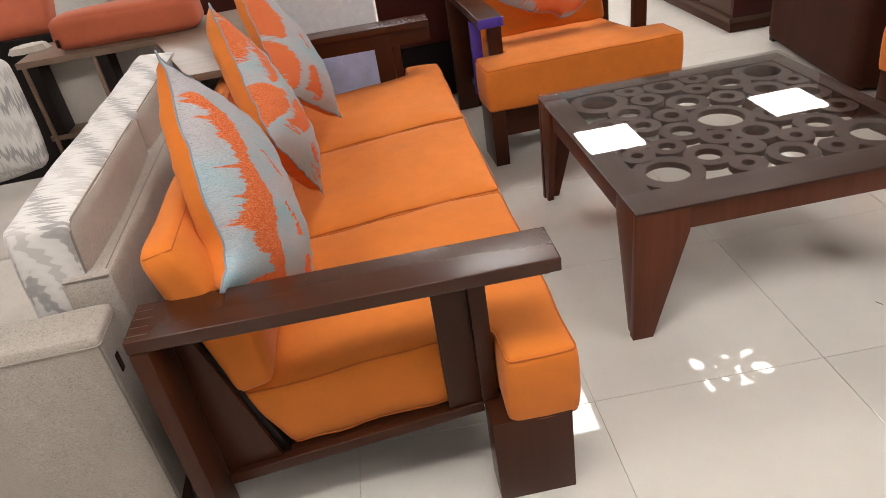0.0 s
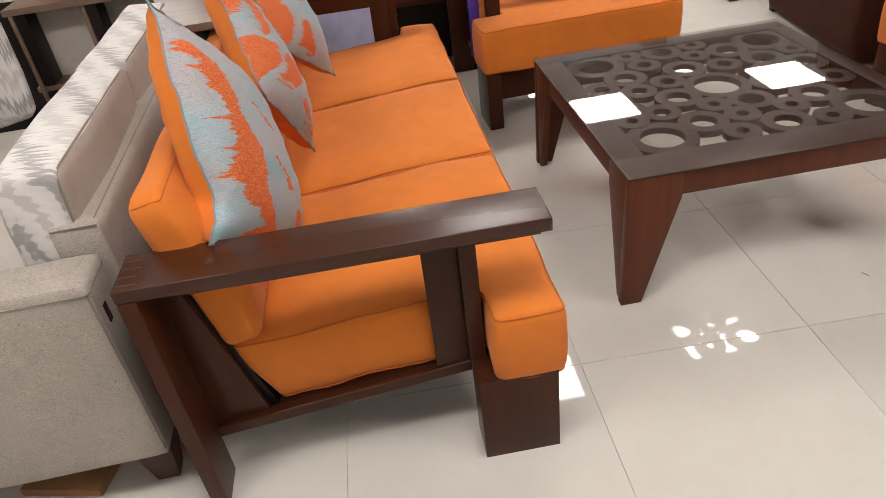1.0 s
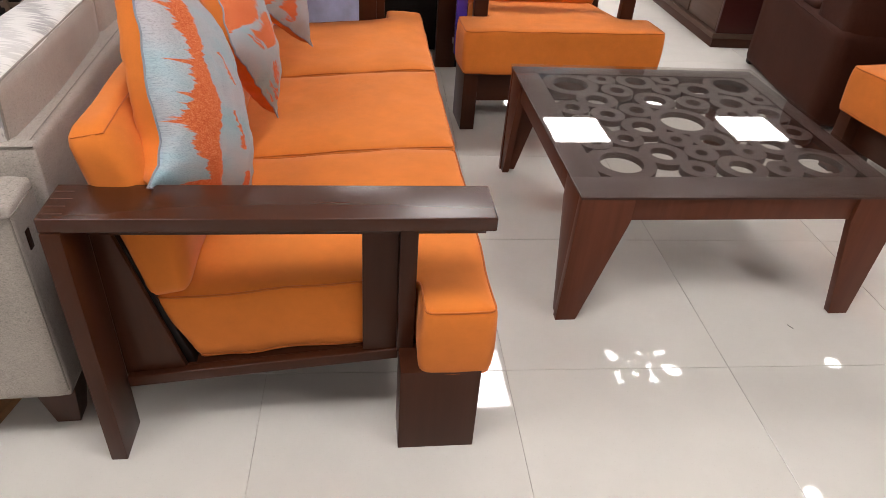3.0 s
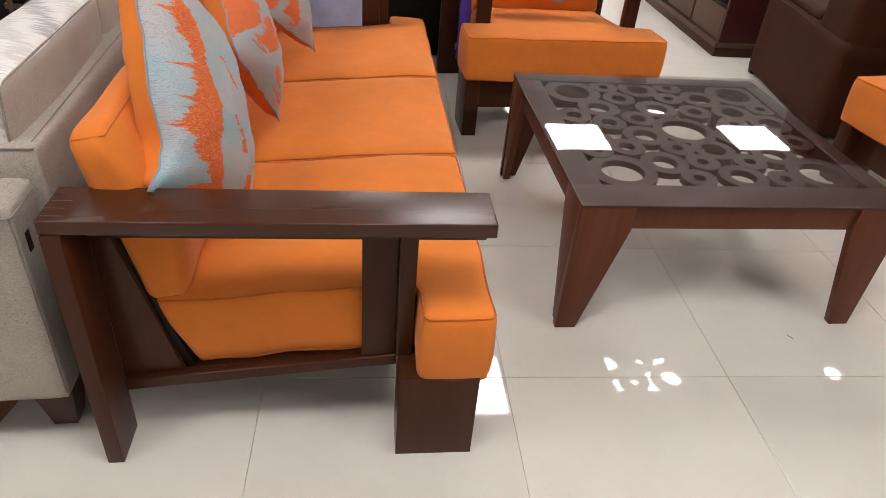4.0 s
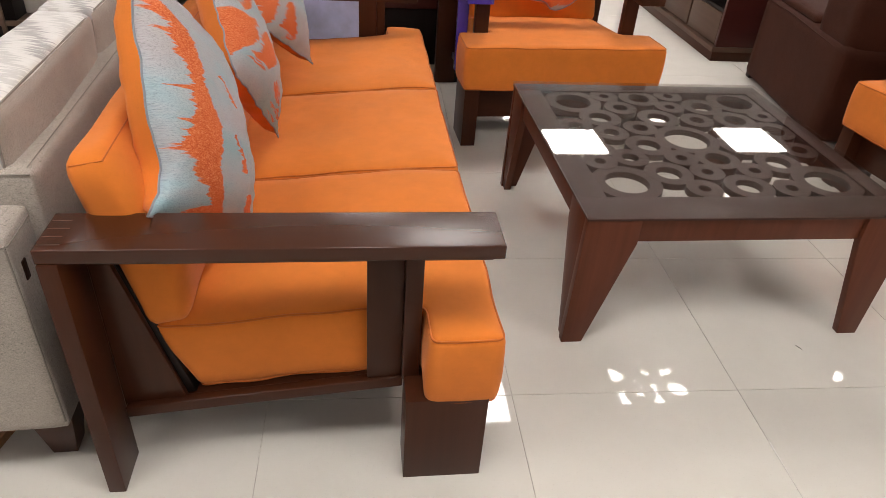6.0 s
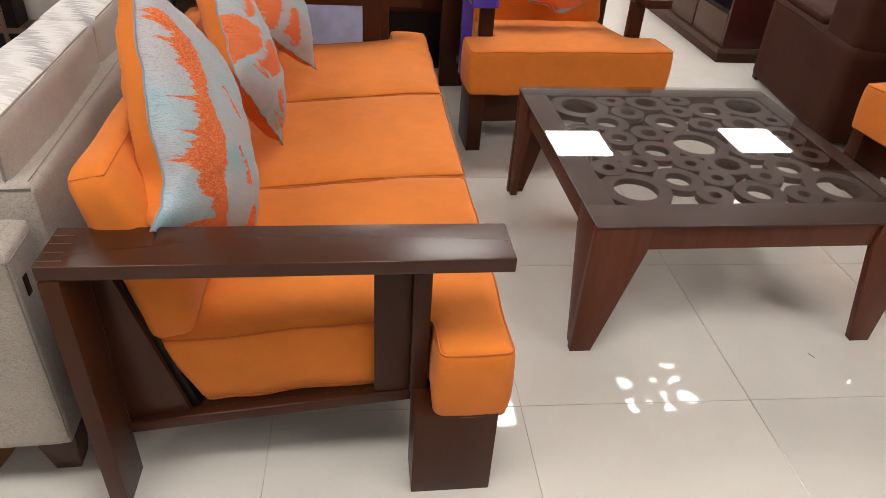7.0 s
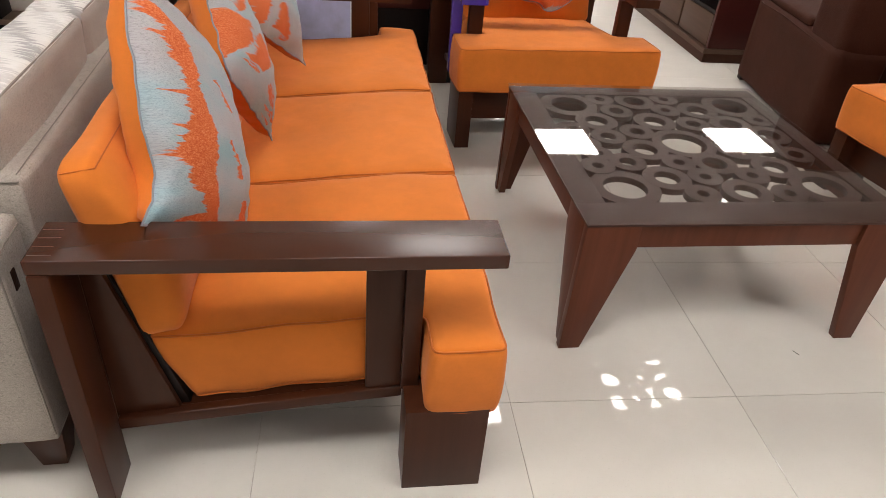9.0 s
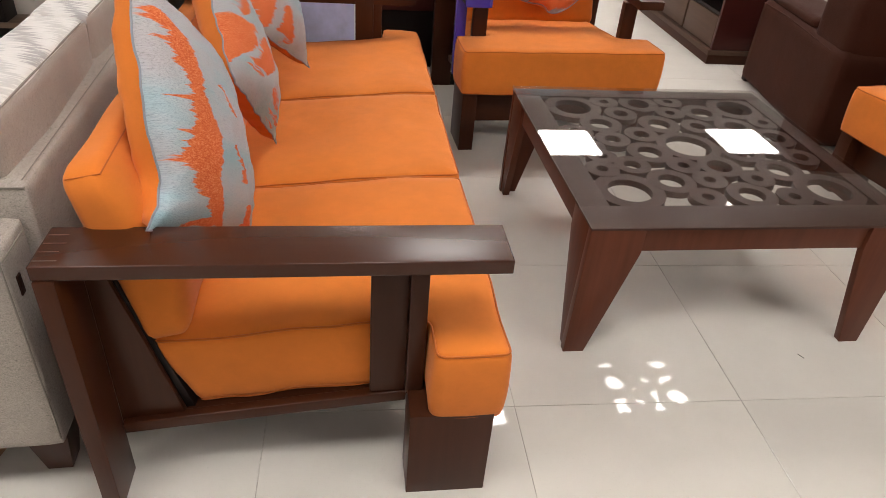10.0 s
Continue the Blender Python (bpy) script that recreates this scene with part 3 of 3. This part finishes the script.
throw_pillow(((-0.800, 1.190, 0.960), (-0.690, 0.940, 0.625), (-0.560, 1.243, 0.406)), "grey-blue throw pillow splashed with orange, standing on its corner", 8.0, SPLASH_C, 0.0, -0.04)

# ---------------------------------------------------------------- coffee table


TABLE = pose(0.174, 0.190, 0, 0, 0, 1.5)
TX, TY = 0.912, 0.925
# (hole radius, ring radius): centres of the rings cut into the top
RINGS = {
    (0.070, 0.100): ((0.465, 0.479),),
    (0.061, 0.097): ((0.180, 0.776), (0.773, 0.786), (0.172, 0.200), (0.766, 0.202)),
    (0.037, 0.069): ((0.427, 0.812), (0.234, 0.640), (0.434, 0.641), (0.629, 0.740), (0.697, 0.628), (0.790, 0.546), (0.320, 0.433), (0.502, 0.344),
                     (0.314, 0.254), (0.516, 0.176), (0.681, 0.320), (0.622, 0.438)),
    (0.025, 0.055): ((0.331, 0.724), (0.133, 0.574), (0.342, 0.560), (0.562, 0.626), (0.234, 0.523), (0.799, 0.405), (0.234, 0.350)),
    (0.0175, 0.050): ((0.305, 0.824), (0.511, 0.735), (0.815, 0.664), (0.390, 0.348), (0.431, 0.260), (0.380, 0.163), (0.580, 0.268), (0.636, 0.164),
                      (0.135, 0.325), (0.737, 0.469), (0.146, 0.470), (0.544, 0.833), (0.657, 0.533), (0.160, 0.404)),
}


def annulus(outer, inner, depth, sides=40):
    bm = bmesh.new()
    rows = []
    for r, z in ((outer, 0), (outer, depth), (inner, depth), (inner, 0)):
        rows.append([bm.verts.new((r * math.cos(math.tau * k / sides), r * math.sin(math.tau * k / sides), z)) for k in range(sides)])
    for i in range(4):
        a, b = rows[i], rows[(i + 1) % 4]
        for k in range(sides):
            bm.faces.new((a[k], a[(k + 1) % sides], b[(k + 1) % sides], b[k]))
    return bm


def table_leg(parent, cx, cy, sx, sy):
    """A corner leg of two tapered boards. sx, sy: the way inwards."""
    for axis in ("y", "x"):
        s = sx if axis == "y" else sy
        c = cx if axis == "y" else cy
        foot = 0.016 if (axis == "y" and sx < 0) else -0.006
        pts = [(c, 0.3945), (c + s * 0.142, 0.3945), (c + s * 0.142, 0.326), (c + s * (foot + 0.058), 0.0), (c + s * foot, 0.0)]
        d, e = (cy, sy) if axis == "y" else (cx, sx)
        lo, hi = sorted((d + e * 0.0, d + e * 0.024))
        if axis == "x":
            pts = [(p + s * 0.0245 if abs(p - c) < 0.03 else p, z) for p, z in pts]
        part("leg", prism(pts, lo, hi, axis, 0.0015), TABLE_WOOD_LEG, parent)


TABLE_WOOD_LEG = wood("table_wood_upright", (0.105, 0.031, 0.0155), (2.5, 2.5, 0.12), rough=0.35, specular=0.16)


def build_table():
    t = thing("coffee_table", TABLE, "dark wooden coffee table with pierced ring top under glass", "coffee table")
    i = 0.004
    for cx, cy, sx, sy in ((i, i, 1, 1), (TX - i, i, -1, 1), (i, TY - i, 1, -1), (TX - i, TY - i, -1, -1)):
        table_leg(t, cx, cy, sx, sy)
    for y in (0.014, TY - 0.034):
        part("apron", box(0.1465, TX - 0.1465, y, y + 0.02, 0.326, 0.3945, 0.002), TABLE_WOOD_LEG, t)
    for x in (0.014, TX - 0.034):
        part("apron", box(x, x + 0.02, 0.1465, TY - 0.1465, 0.326, 0.3945, 0.002), TABLE_WOOD_LEG, t)
    x0, x1, y0, y1 = 0.085, TX - 0.059, 0.112, TY - 0.066
    for name, e, z0, z1 in (("top_rail", 0.0355, 0.3775, 0.3945), ("top_board", 0.002, 0.395, 0.4010)):
        for a, b in ((e, y0), (y1, TY - e)):
            part(name, box(e, TX - e, a, b, z0, z1, 0.001), TABLE_WOOD_X, t)
        for a, b in ((e, x0), (x1, TX - e)):
            part(name, box(a, b, y0, y1, z0, z1, 0.001), TABLE_WOOD_Y, t)
    every = [(x, y, hole) for (hole, _), places in RINGS.items() for x, y in places]
    k = 0
    for (hole, outer), places in RINGS.items():
        for x, y in places:
            k += 1
            # a ring never closes its neighbour's hole
            room = min(math.hypot(x - a, y - b) - h for a, b, h in every if (a, b) != (x, y)) - 0.004
            ring = part("ring", annulus(max(hole + 0.012, min(outer, room)), hole, 0.018), TABLE_WOOD_X, t, smooth=0.6)
            ring.location = (x, y, 0.3785 + 0.00005 * k)
    pane = part("glass_top", box(0.0, TX, 0.0, TY, 0.4025, 0.4105, 0.0012, 1), GLASS, t, "clear glass sheet", 0)
    pane.visible_shadow = False
    return t


build_table()

# ---------------------------------------------------------------- orange armchairs


def build_armchair(m, label, pillow=True, film=False):
    """Its seat faces local -y; origin below the front corner on its left side."""
    W = 0.86
    t = thing("armchair", m, label, "armchair", "orange armchairs")
    for x0, s in ((0.02, 1), (W - 0.02, -1)):
        def sp(a, b):
            lo, hi = x0 + s * a, x0 + s * b
            return min(lo, hi), max(lo, hi)
        part("front_leg", box(*sp(0.0, 0.06), 0.018, 0.20, 0, 0.245, 0.002), WOOD_Z, t)
        part("upright", box(*sp(0.06, 0.118), 0.205, 0.24, 0.225, 0.571, 0.002), WOOD_Z, t)
        part("back_post", box(*sp(0.0, 0.10), 0.765, 0.80, 0, 0.571, 0.002), WOOD_Z, t)
        part("arm_cap", box(*sp(0.0, 0.102), 0.10, 0.80, 0.571, 0.605, 0.003), WOOD_Y, t, "flat lacquered armrest")
        part("side_rail", prism([(0.20, 0.192), (0.765, 0.130), (0.765, 0.158), (0.20, 0.220)], *sp(0.08, 0.105), "x"), WOOD_Y, t)
    part("front_rail", box(0.08, W - 0.08, 0.08, 0.11, 0.105, 0.240, 0.002), WOOD_X, t)
    part("seat_board", box(0.106, W - 0.106, 0.11, 0.62, 0.150, 0.170, 0.002), WOOD_X, t)
    part("back_board", prism([(0.62, 0.165), (0.645, 0.165), (0.79, 0.66), (0.765, 0.66)], 0.13, W - 0.13, "x"), WOOD_X, t)
    if film:
        part("plastic_film", box(0.018, 0.124, 0.095, 0.112, 0.566, 0.6035, 0.003), PURPLE, t, "purple plastic film round the arm's end")
        part("plastic_film", box(0.014, 0.058, 0.24, 0.275, 0.25, 0.565, 0.004), PURPLE, t, "purple plastic film")
    c = thing("seat_cushion", m, "plump orange cloth seat cushion on an armchair", "cushion", "seat cushions of the armchairs")

    def lean(v):
        return Vector((v.x, v.y, v.z - max(0.0, v.y - 0.2) * 0.085))
    notch = 0.20
    pts = [(0.008, 0.0), (W - 0.008, 0.0), (W - 0.008, notch), (W - 0.145, notch), (W - 0.145, 0.66), (0.145, 0.66), (0.145, notch), (0.008, notch)]
    bm, top, low = padded(pts, 0.248, 0.428, radius=0.016, crown=0.0, bulge=0.003, wave=0.003, seed=5.0, shape=lean)
    cover = part("cover", bm, ORANGE, c, smooth=1.0)
    part("piping", tube(top, 0.0024), ORANGE_PIPING, cover, smooth=3.0)
    part("piping", tube(low, 0.0022), ORANGE_PIPING, cover, smooth=3.0)
    b = thing("back_cushion", m @ pose(W / 2, 0.655, 0.545, -20, 0, 0), "thick orange cloth back cushion leaning on the armchair", "cushion", "back cushions of the armchairs")
    part("cover", block_cushion(0.60, 0.135, 0.375, r=0.03, crown=0.02, n=16, seed=7.0, wave=0.006), ORANGE, b, smooth=3.0)
    if pillow:
        q = [m @ Vector(p) for p in ((0.08, 0.43, 0.64), (0.44, 0.32, 0.432), (0.76, 0.43, 0.68))]
        throw_pillow((q[0], q[1], q[2]), "grey-blue throw pillow with orange patches on the armchair", 12.0, SPLASH_A, 0.26)
    return t


build_armchair(pose(0.010, 1.418, 0, 0, 0, 4.0), "dark wooden armchair with orange cushions behind the coffee table", True, True)
build_armchair(pose(1.492, 1.188, 0, 0, 0, -80.0), "dark wooden armchair with orange cushions beside the coffee table", False)

# ---------------------------------------------------------------- grey sofa, back to back with the orange one
# local origin at the outer corner of its near arm; it faces local -x

GREY_SOFA = pose(-0.957, -0.200, 0, 0, 0, 3.0)


def build_grey_sofa():
    t = thing("grey_sofa", GREY_SOFA, "grey-beige tweed sofa with tapered wooden feet", "sofa")
    part("arm", block_at(-0.90, 0.0, 0.0, 0.115, 0.140, 0.598, 0.010), GREY, t, "boxy upholstered arm", 3.0)
    part("back", block_at(-0.078, 0.024, 0.118, 1.42, 0.140, 0.660, 0.016), GREY, t, "low upholstered back", 3.0)
    part("base", block_at(-0.88, -0.135, 0.155, 1.35, 0.135, 0.30, 0.012), GREY, t, smooth=3.0)
    line = [(-0.88, -0.001, 0.578), (0.001, -0.001, 0.578), (0.001, 0.112, 0.578), (-0.88, 0.112, 0.578)]
    part("seam", tube([tuple(p) for p in rounded(line, 0.012)], 0.0018), GREY_SEAM, t, smooth=3.0)
    part("seam", tube([(-0.003, 0.003, 0.16 + 0.06 * k) for k in range(8)], 0.0018, False), GREY_SEAM, t, "upright welt at the corner", 3.0)
    part("seam", tube([(-0.07 + 0.0145 * k, 0.119, 0.652) for k in range(7)], 0.0016, False), GREY_SEAM, t, smooth=3.0)
    part("seam", tube([(0.012, 0.13 + 0.05 * k, 0.6615) for k in range(25)], 0.0013, False), GREY_SEAM, t, smooth=3.0)
    for x, y in ((-0.056, 0.088), (-0.82, 0.088), (-0.075, 1.28), (-0.82, 1.28)):
        bm = bmesh.new()
        add_box(bm, -0.045, 0.045, -0.045, 0.045, 0, 0.135, 0.002)
        for v in bm.verts:
            k = 0.55 + 0.45 * v.co.z / 0.135
            v.co = Vector((x + v.co.x * k, y + v.co.y * k, v.co.z))
        part("foot", bm, WOOD_Z, t, "dark tapered wooden foot")
    part("tag", box(-0.009, 0.0035, 0.03, 0.045, 0.49, 0.53, 0.001), TAG, t, "small dark leather tag")
    return t


def block_at(x0, x1, y0, y1, z0, z1, r):
    bm = block_cushion(x1 - x0, y1 - y0, z1 - z0, r=r, crown=0.006, n=14, seed=x0, wave=0.002)
    bmesh.ops.translate(bm, verts=bm.verts[:], vec=((x0 + x1) / 2, (y0 + y1) / 2, (z0 + z1) / 2))
    return bm


build_grey_sofa()
for i, (a, b) in enumerate(((0.135, 0.722), (0.728, 1.37))):
    m = GREY_SOFA @ pose(-0.092, (a + b) / 2, 0.568, 0, 4, 0)
    t = thing("back_cushion", m, "grey back cushion with white zigzag satin front on the sofa", "cushion", "back cushions of the grey sofa")
    bm = block_cushion(0.13, b - a, 0.40, r=0.02, crown=0.02, n=16, seed=i + 2.0, wave=0.004)
    front = bm.copy()
    sel = [f for f in front.faces if f.normal.x > 0.6]
    bmesh.ops.delete(front, geom=sel, context="FACES")
    bmesh.ops.delete(bm, geom=[f for f in bm.faces if f.normal.x <= 0.6], context="FACES")
    part("back_cover", bm, GREY, t, "plain grey tweed back", 3.0)
    part("front_cover", front, IKAT, t, "white and grey zigzag satin", 3.0)
    part("seam", tube([(0.057, p[0], p[1]) for p in rim(b - a, 0.40, 0, 0.03, 0.004)], 0.0025), GREY_SEAM, t, smooth=3.0)
for a, b in ((0.16, 0.74), (0.745, 1.33)):
    t = thing("seat_cushion", GREY_SOFA, "cream cloth seat cushion on the grey sofa", "cushion", "seat cushions of the grey sofa")
    part("cover", block_at(-0.88, -0.20, a, b, 0.305, 0.44, 0.025), CREAM, t, smooth=3.0)

# ---------------------------------------------------------------- wooden console round the end of the grey sofa


def build_console():
    t = thing("console_shelf", pose(-1.68, 1.40, 0, 0, 0, 3.0), "brown wooden corner shelf with open niches behind the sofa", "shelf")
    part("top_board", prism([(0.0, 0.0), (0.50, 0.0), (0.70, -0.60), (0.86, -0.60), (0.86, 0.30), (0.0, 0.30)], 0.735, 0.757, "z"), CONSOLE_WOOD, t, "light brown veneered top")
    part("shelf_board", box(0.0, 0.56, 0.01, 0.12, 0.45, 0.47), CONSOLE_WOOD, t)
    for x in (0.012, 0.26, 0.54):
        part("upright", box(x, x + 0.016, 0.008, 0.12, 0.0, 0.735), CONSOLE_WOOD, t)
        part("dark_upright", box(x + 0.0165, x + 0.055, 0.014, 0.118, 0.0, 0.734), BLACK_WOOD, t, "dark stained side")
    part("back_board", box(0.0, 0.86, 0.1205, 0.135, 0.0, 0.734), CREAM_BOARD, t, "pale back board")
    part("end_board", box(0.70, 0.86, -0.02, 0.12, 0.45, 0.734), CONSOLE_WOOD, t)
    part("end_leg", box(0.72, 0.84, 0.0, 0.11, 0.0, 0.449), BLACK_WOOD, t)
    return t


CREAM_BOARD = plain("pale_board", (0.50, 0.45, 0.40), 0.5)
build_console()
t = thing("bolster_cushion", pose(-1.285, 1.545, 0.818, 0, 0, 0.5), "long terracotta cloth bolster lying on the wooden shelf", "cushion")
part("cover", block_cushion(0.53, 0.16, 0.112, r=0.03, crown=0.014, n=14, seed=9.0), TERRACOTTA, t, smooth=3.0)
part("tag", box(-0.25, -0.238, -0.089, -0.083, -0.042, -0.014, 0.001), TAG, t, "tiny dark tag")
t = thing("zigzag_pillow", look((-1.80, 1.16, 0.63), (-1.60, 0.60, 0.75)) @ pose(0, 0, 0, 0, 180, 0), "white and grey zigzag pillow leaning on the sofa", "pillow")
part("cover", block_cushion(0.38, 0.38, 0.10, r=0.03, crown=0.04, n=16, seed=1.5), IKAT_PILLOW, t, smooth=3.0)

t = thing("folded_cloth", pose(-1.70, 1.60, 0.7575, 0, 0, 20), "small white folded cloth with scalloped edge on the shelf", "cloth")
cloth = bmesh.new()
bmesh.ops.create_cone(cloth, cap_ends=True, segments=40, radius1=0.075, radius2=0.06, depth=0.022, matrix=Matrix.Translation((0, 0, 0.011)))
for v in cloth.verts:
    a = math.atan2(v.co.y, v.co.x)
    k = 1 + 0.06 * math.cos(10 * a)
    v.co.x, v.co.y = v.co.x * k, v.co.y * k * 0.7
part("sheet", cloth, CREAM, t)

# terracotta chair behind the console
t = thing("terracotta_chair", pose(-2.27, 1.95, 0, 0, 0, 4), "terracotta upholstered chair behind the wooden shelf", "chair")
rest = block_at(-0.05, 0.50, -0.05, 0.07, 0.0, 0.42, 0.035)
bmesh.ops.rotate(rest, verts=rest.verts[:], cent=(0, 0, 0), matrix=Matrix.Rotation(radians(-40), 3, "X"))
bmesh.ops.translate(rest, verts=rest.verts[:], vec=(0, 0.06, 0.735))
part("backrest", rest, TERRACOTTA, t, "sloping cushioned back", 3.0)
part("back_frame", box(-0.04, 0.49, 0.02, 0.14, 0.10, 0.738), BLACK_WOOD, t, "dark wooden frame")
part("seat", block_at(-0.05, 0.50, 0.17, 0.65, 0.25, 0.45, 0.03), TERRACOTTA, t, smooth=3.0)
for x, y in ((0.0, 0.05), (0.42, 0.05), (0.0, 0.58), (0.42, 0.58)):
    part("leg", box(x, x + 0.05, y, y + 0.05, 0, 0.12 if y < 0.1 else 0.25), BLACK_WOOD, t)
t = thing("dark_cabinet", pose(-1.5, 2.0, 0, 0, 0, 3), "dark brown wooden cabinet behind the shelf", "cabinet")
part("body", box(0.0, 0.55, 0.0, 0.40, 0.03, 0.80), MAROON, t)
part("top", box(-0.01, 0.56, -0.01, 0.41, 0.80, 0.825), MAROON, t)
part("plinth", box(0.02, 0.53, 0.02, 0.38, 0.0, 0.03), BLACK_WOOD, t)

# ---------------------------------------------------------------- things behind the sofas

t = thing("white_unit", pose(-1.25, 2.35, 0, 0, 0, 2), "tall white lacquered unit with smooth sides", "cabinet")
part("side_board", box(0.0, 0.88, 0.0, 0.03, 0.02, 1.15, 0.002), WHITE, t)
part("body", box(0.02, 0.86, 0.03, 0.50, 0.0, 1.13, 0.002), WHITE, t)
# thin sheet added for the bluish reflection low on the front
part("plastic_film", box(0.40, 0.84, -0.003, -0.0005, 0.10, 0.40, 0.001), LILAC, t, "pale lilac sheet drawn for a reflection")
t = thing("maroon_headboard", pose(-0.36, 2.42, 0, 0, 0, 2), "dark red wooden board unit standing on the floor", "furniture")
part("board", box(0.0, 0.36, 0.0, 0.04, 0.30, 0.95, 0.003), MAROON, t)
part("lower_board", box(0.0, 0.36, 0.02, 0.05, 0.0, 0.30, 0.003), BLACK_WOOD, t)
t = thing("dark_stand", pose(0.005, 2.19, 0, 0, 0, 2), "black wooden upright stand on the floor", "stand")
part("post", box(0.0, 0.115, 0.0, 0.06, 0.0, 0.95, 0.003), BLACK_WOOD, t)
part("side", box(0.0, 0.05, 0.06, 0.45, 0.02, 0.80, 0.003), BLACK_WOOD, t)

# ---------------------------------------------------------------- television cabinet and leather sofa


def build_cabinet():
    t = thing("tv_cabinet", pose(1.682, 2.668, 0, 0, 0, 0.5), "long dark wooden low cabinet with drawers and open niches", "cabinet")
    D, L = 0.42, 1.75
    part("plinth", box(-0.012, D, 0.0, L, 0.0, 0.055), WOOD_Y, t)
    part("base_board", box(-0.022, D, -0.008, L, 0.055, 0.085), CABINET_FRONT, t)
    part("end_panel", box(0.0, D, 0.0, 0.025, 0.085, 0.46), MAROON, t)
    part("end_panel", box(0.0, D, L - 0.025, L, 0.085, 0.46), MAROON, t)
    part("top_board", box(-0.015, D, -0.01, L + 0.01, 0.46, 0.49), MAROON, t)
    part("back_board", box(D - 0.02, D, 0.025, L - 0.025, 0.085, 0.46), BLACK_WOOD, t)
    part("middle_board", box(0.005, D - 0.02, 0.025, L - 0.025, 0.275, 0.295), BLACK_WOOD, t)
    for k in range(4):
        y = 0.03 + k * 0.425
        part("drawer", box(0.0, 0.022, y, y + 0.405, 0.09, 0.27, 0.004), CABINET_FRONT, t, "brown drawer front")
    for k in (1, 2, 3):
        part("divider", box(0.005, D - 0.02, k * 0.425, k * 0.425 + 0.02, 0.295, 0.46), BLACK_WOOD, t)
    return t


build_cabinet()


def build_leather_sofa():
    t = thing("leather_sofa", pose(1.765, 2.44, 0, 0, 0, -97), "dark brown leather sofa with a padded arm", "sofa")
    part("arm", block_at(0.0, 0.94, 0.0, 0.24, 0.012, 0.455, 0.045), LEATHER, t, "upright padded arm", 3.0)
    part("arm_pad", block_at(0.01, 0.58, 0.02, 0.25, 0.44, 0.495, 0.026), LEATHER, t, "stitched arm pad", 3.0)
    part("seat", block_at(0.02, 0.60, 0.245, 0.95, 0.05, 0.42, 0.05), LEATHER, t, smooth=3.0)
    part("backrest", block_at(0.585, 0.93, 0.012, 0.95, 0.40, 0.95, 0.06), LEATHER, t, smooth=3.0)
    part("seam", tube([(0.03 + 0.05 * k, 0.004, 0.437 - 0.0015 * abs(k - 6)) for k in range(17)], 0.003, False), LEATHER, t, smooth=3.0)
    for x, y in ((0.0, 0.02), (0.85, 0.02), (0.05, 0.87), (0.82, 0.87)):
        part("foot", box(x, x + 0.05, y, y + 0.05, 0.0, 0.05), BLACK_WOOD, t)
    return t


build_leather_sofa()

# ---------------------------------------------------------------- small things

t = thing("wooden_board", pose(-1.36, -0.12, 0.0, 0, 0, -12), "brown flat wooden board lying under the grey sofa", "board")
part("plank", box(0.0, 0.20, 0.0, 0.18, 0.0, 0.022, 0.002), CARDBOARD, t)
t = thing("straw", pose(0.850, 0.165, 0.0012, 0, 0, -60), "thin dark scrap lying on the floor tile", "scrap")
part("stalk", box(0.0, 0.020, 0.0, 0.0013, 0.0, 0.0013, 0.0004), BLACK_WOOD, t)

# ---------------------------------------------------------------- floor tiles


def lay_tiles():
    size, gap = 0.6, 0.0015
    bm = box(gap / 2, size - gap / 2, gap / 2, size - gap / 2, -0.0024, 0.0, 0.0006, 1)
    shared = None
    for i in range(-6, 9):
        for j in range(-9, 15):
            if shared is None:
                ob = part("tile", bm, TILE, FLOOR, smooth=0)
                shared = ob.data
            else:
                ob = new("tile", shared)
                ob.parent = FLOOR
            ob.location = (i * size, j * size, 0.0)


lay_tiles()
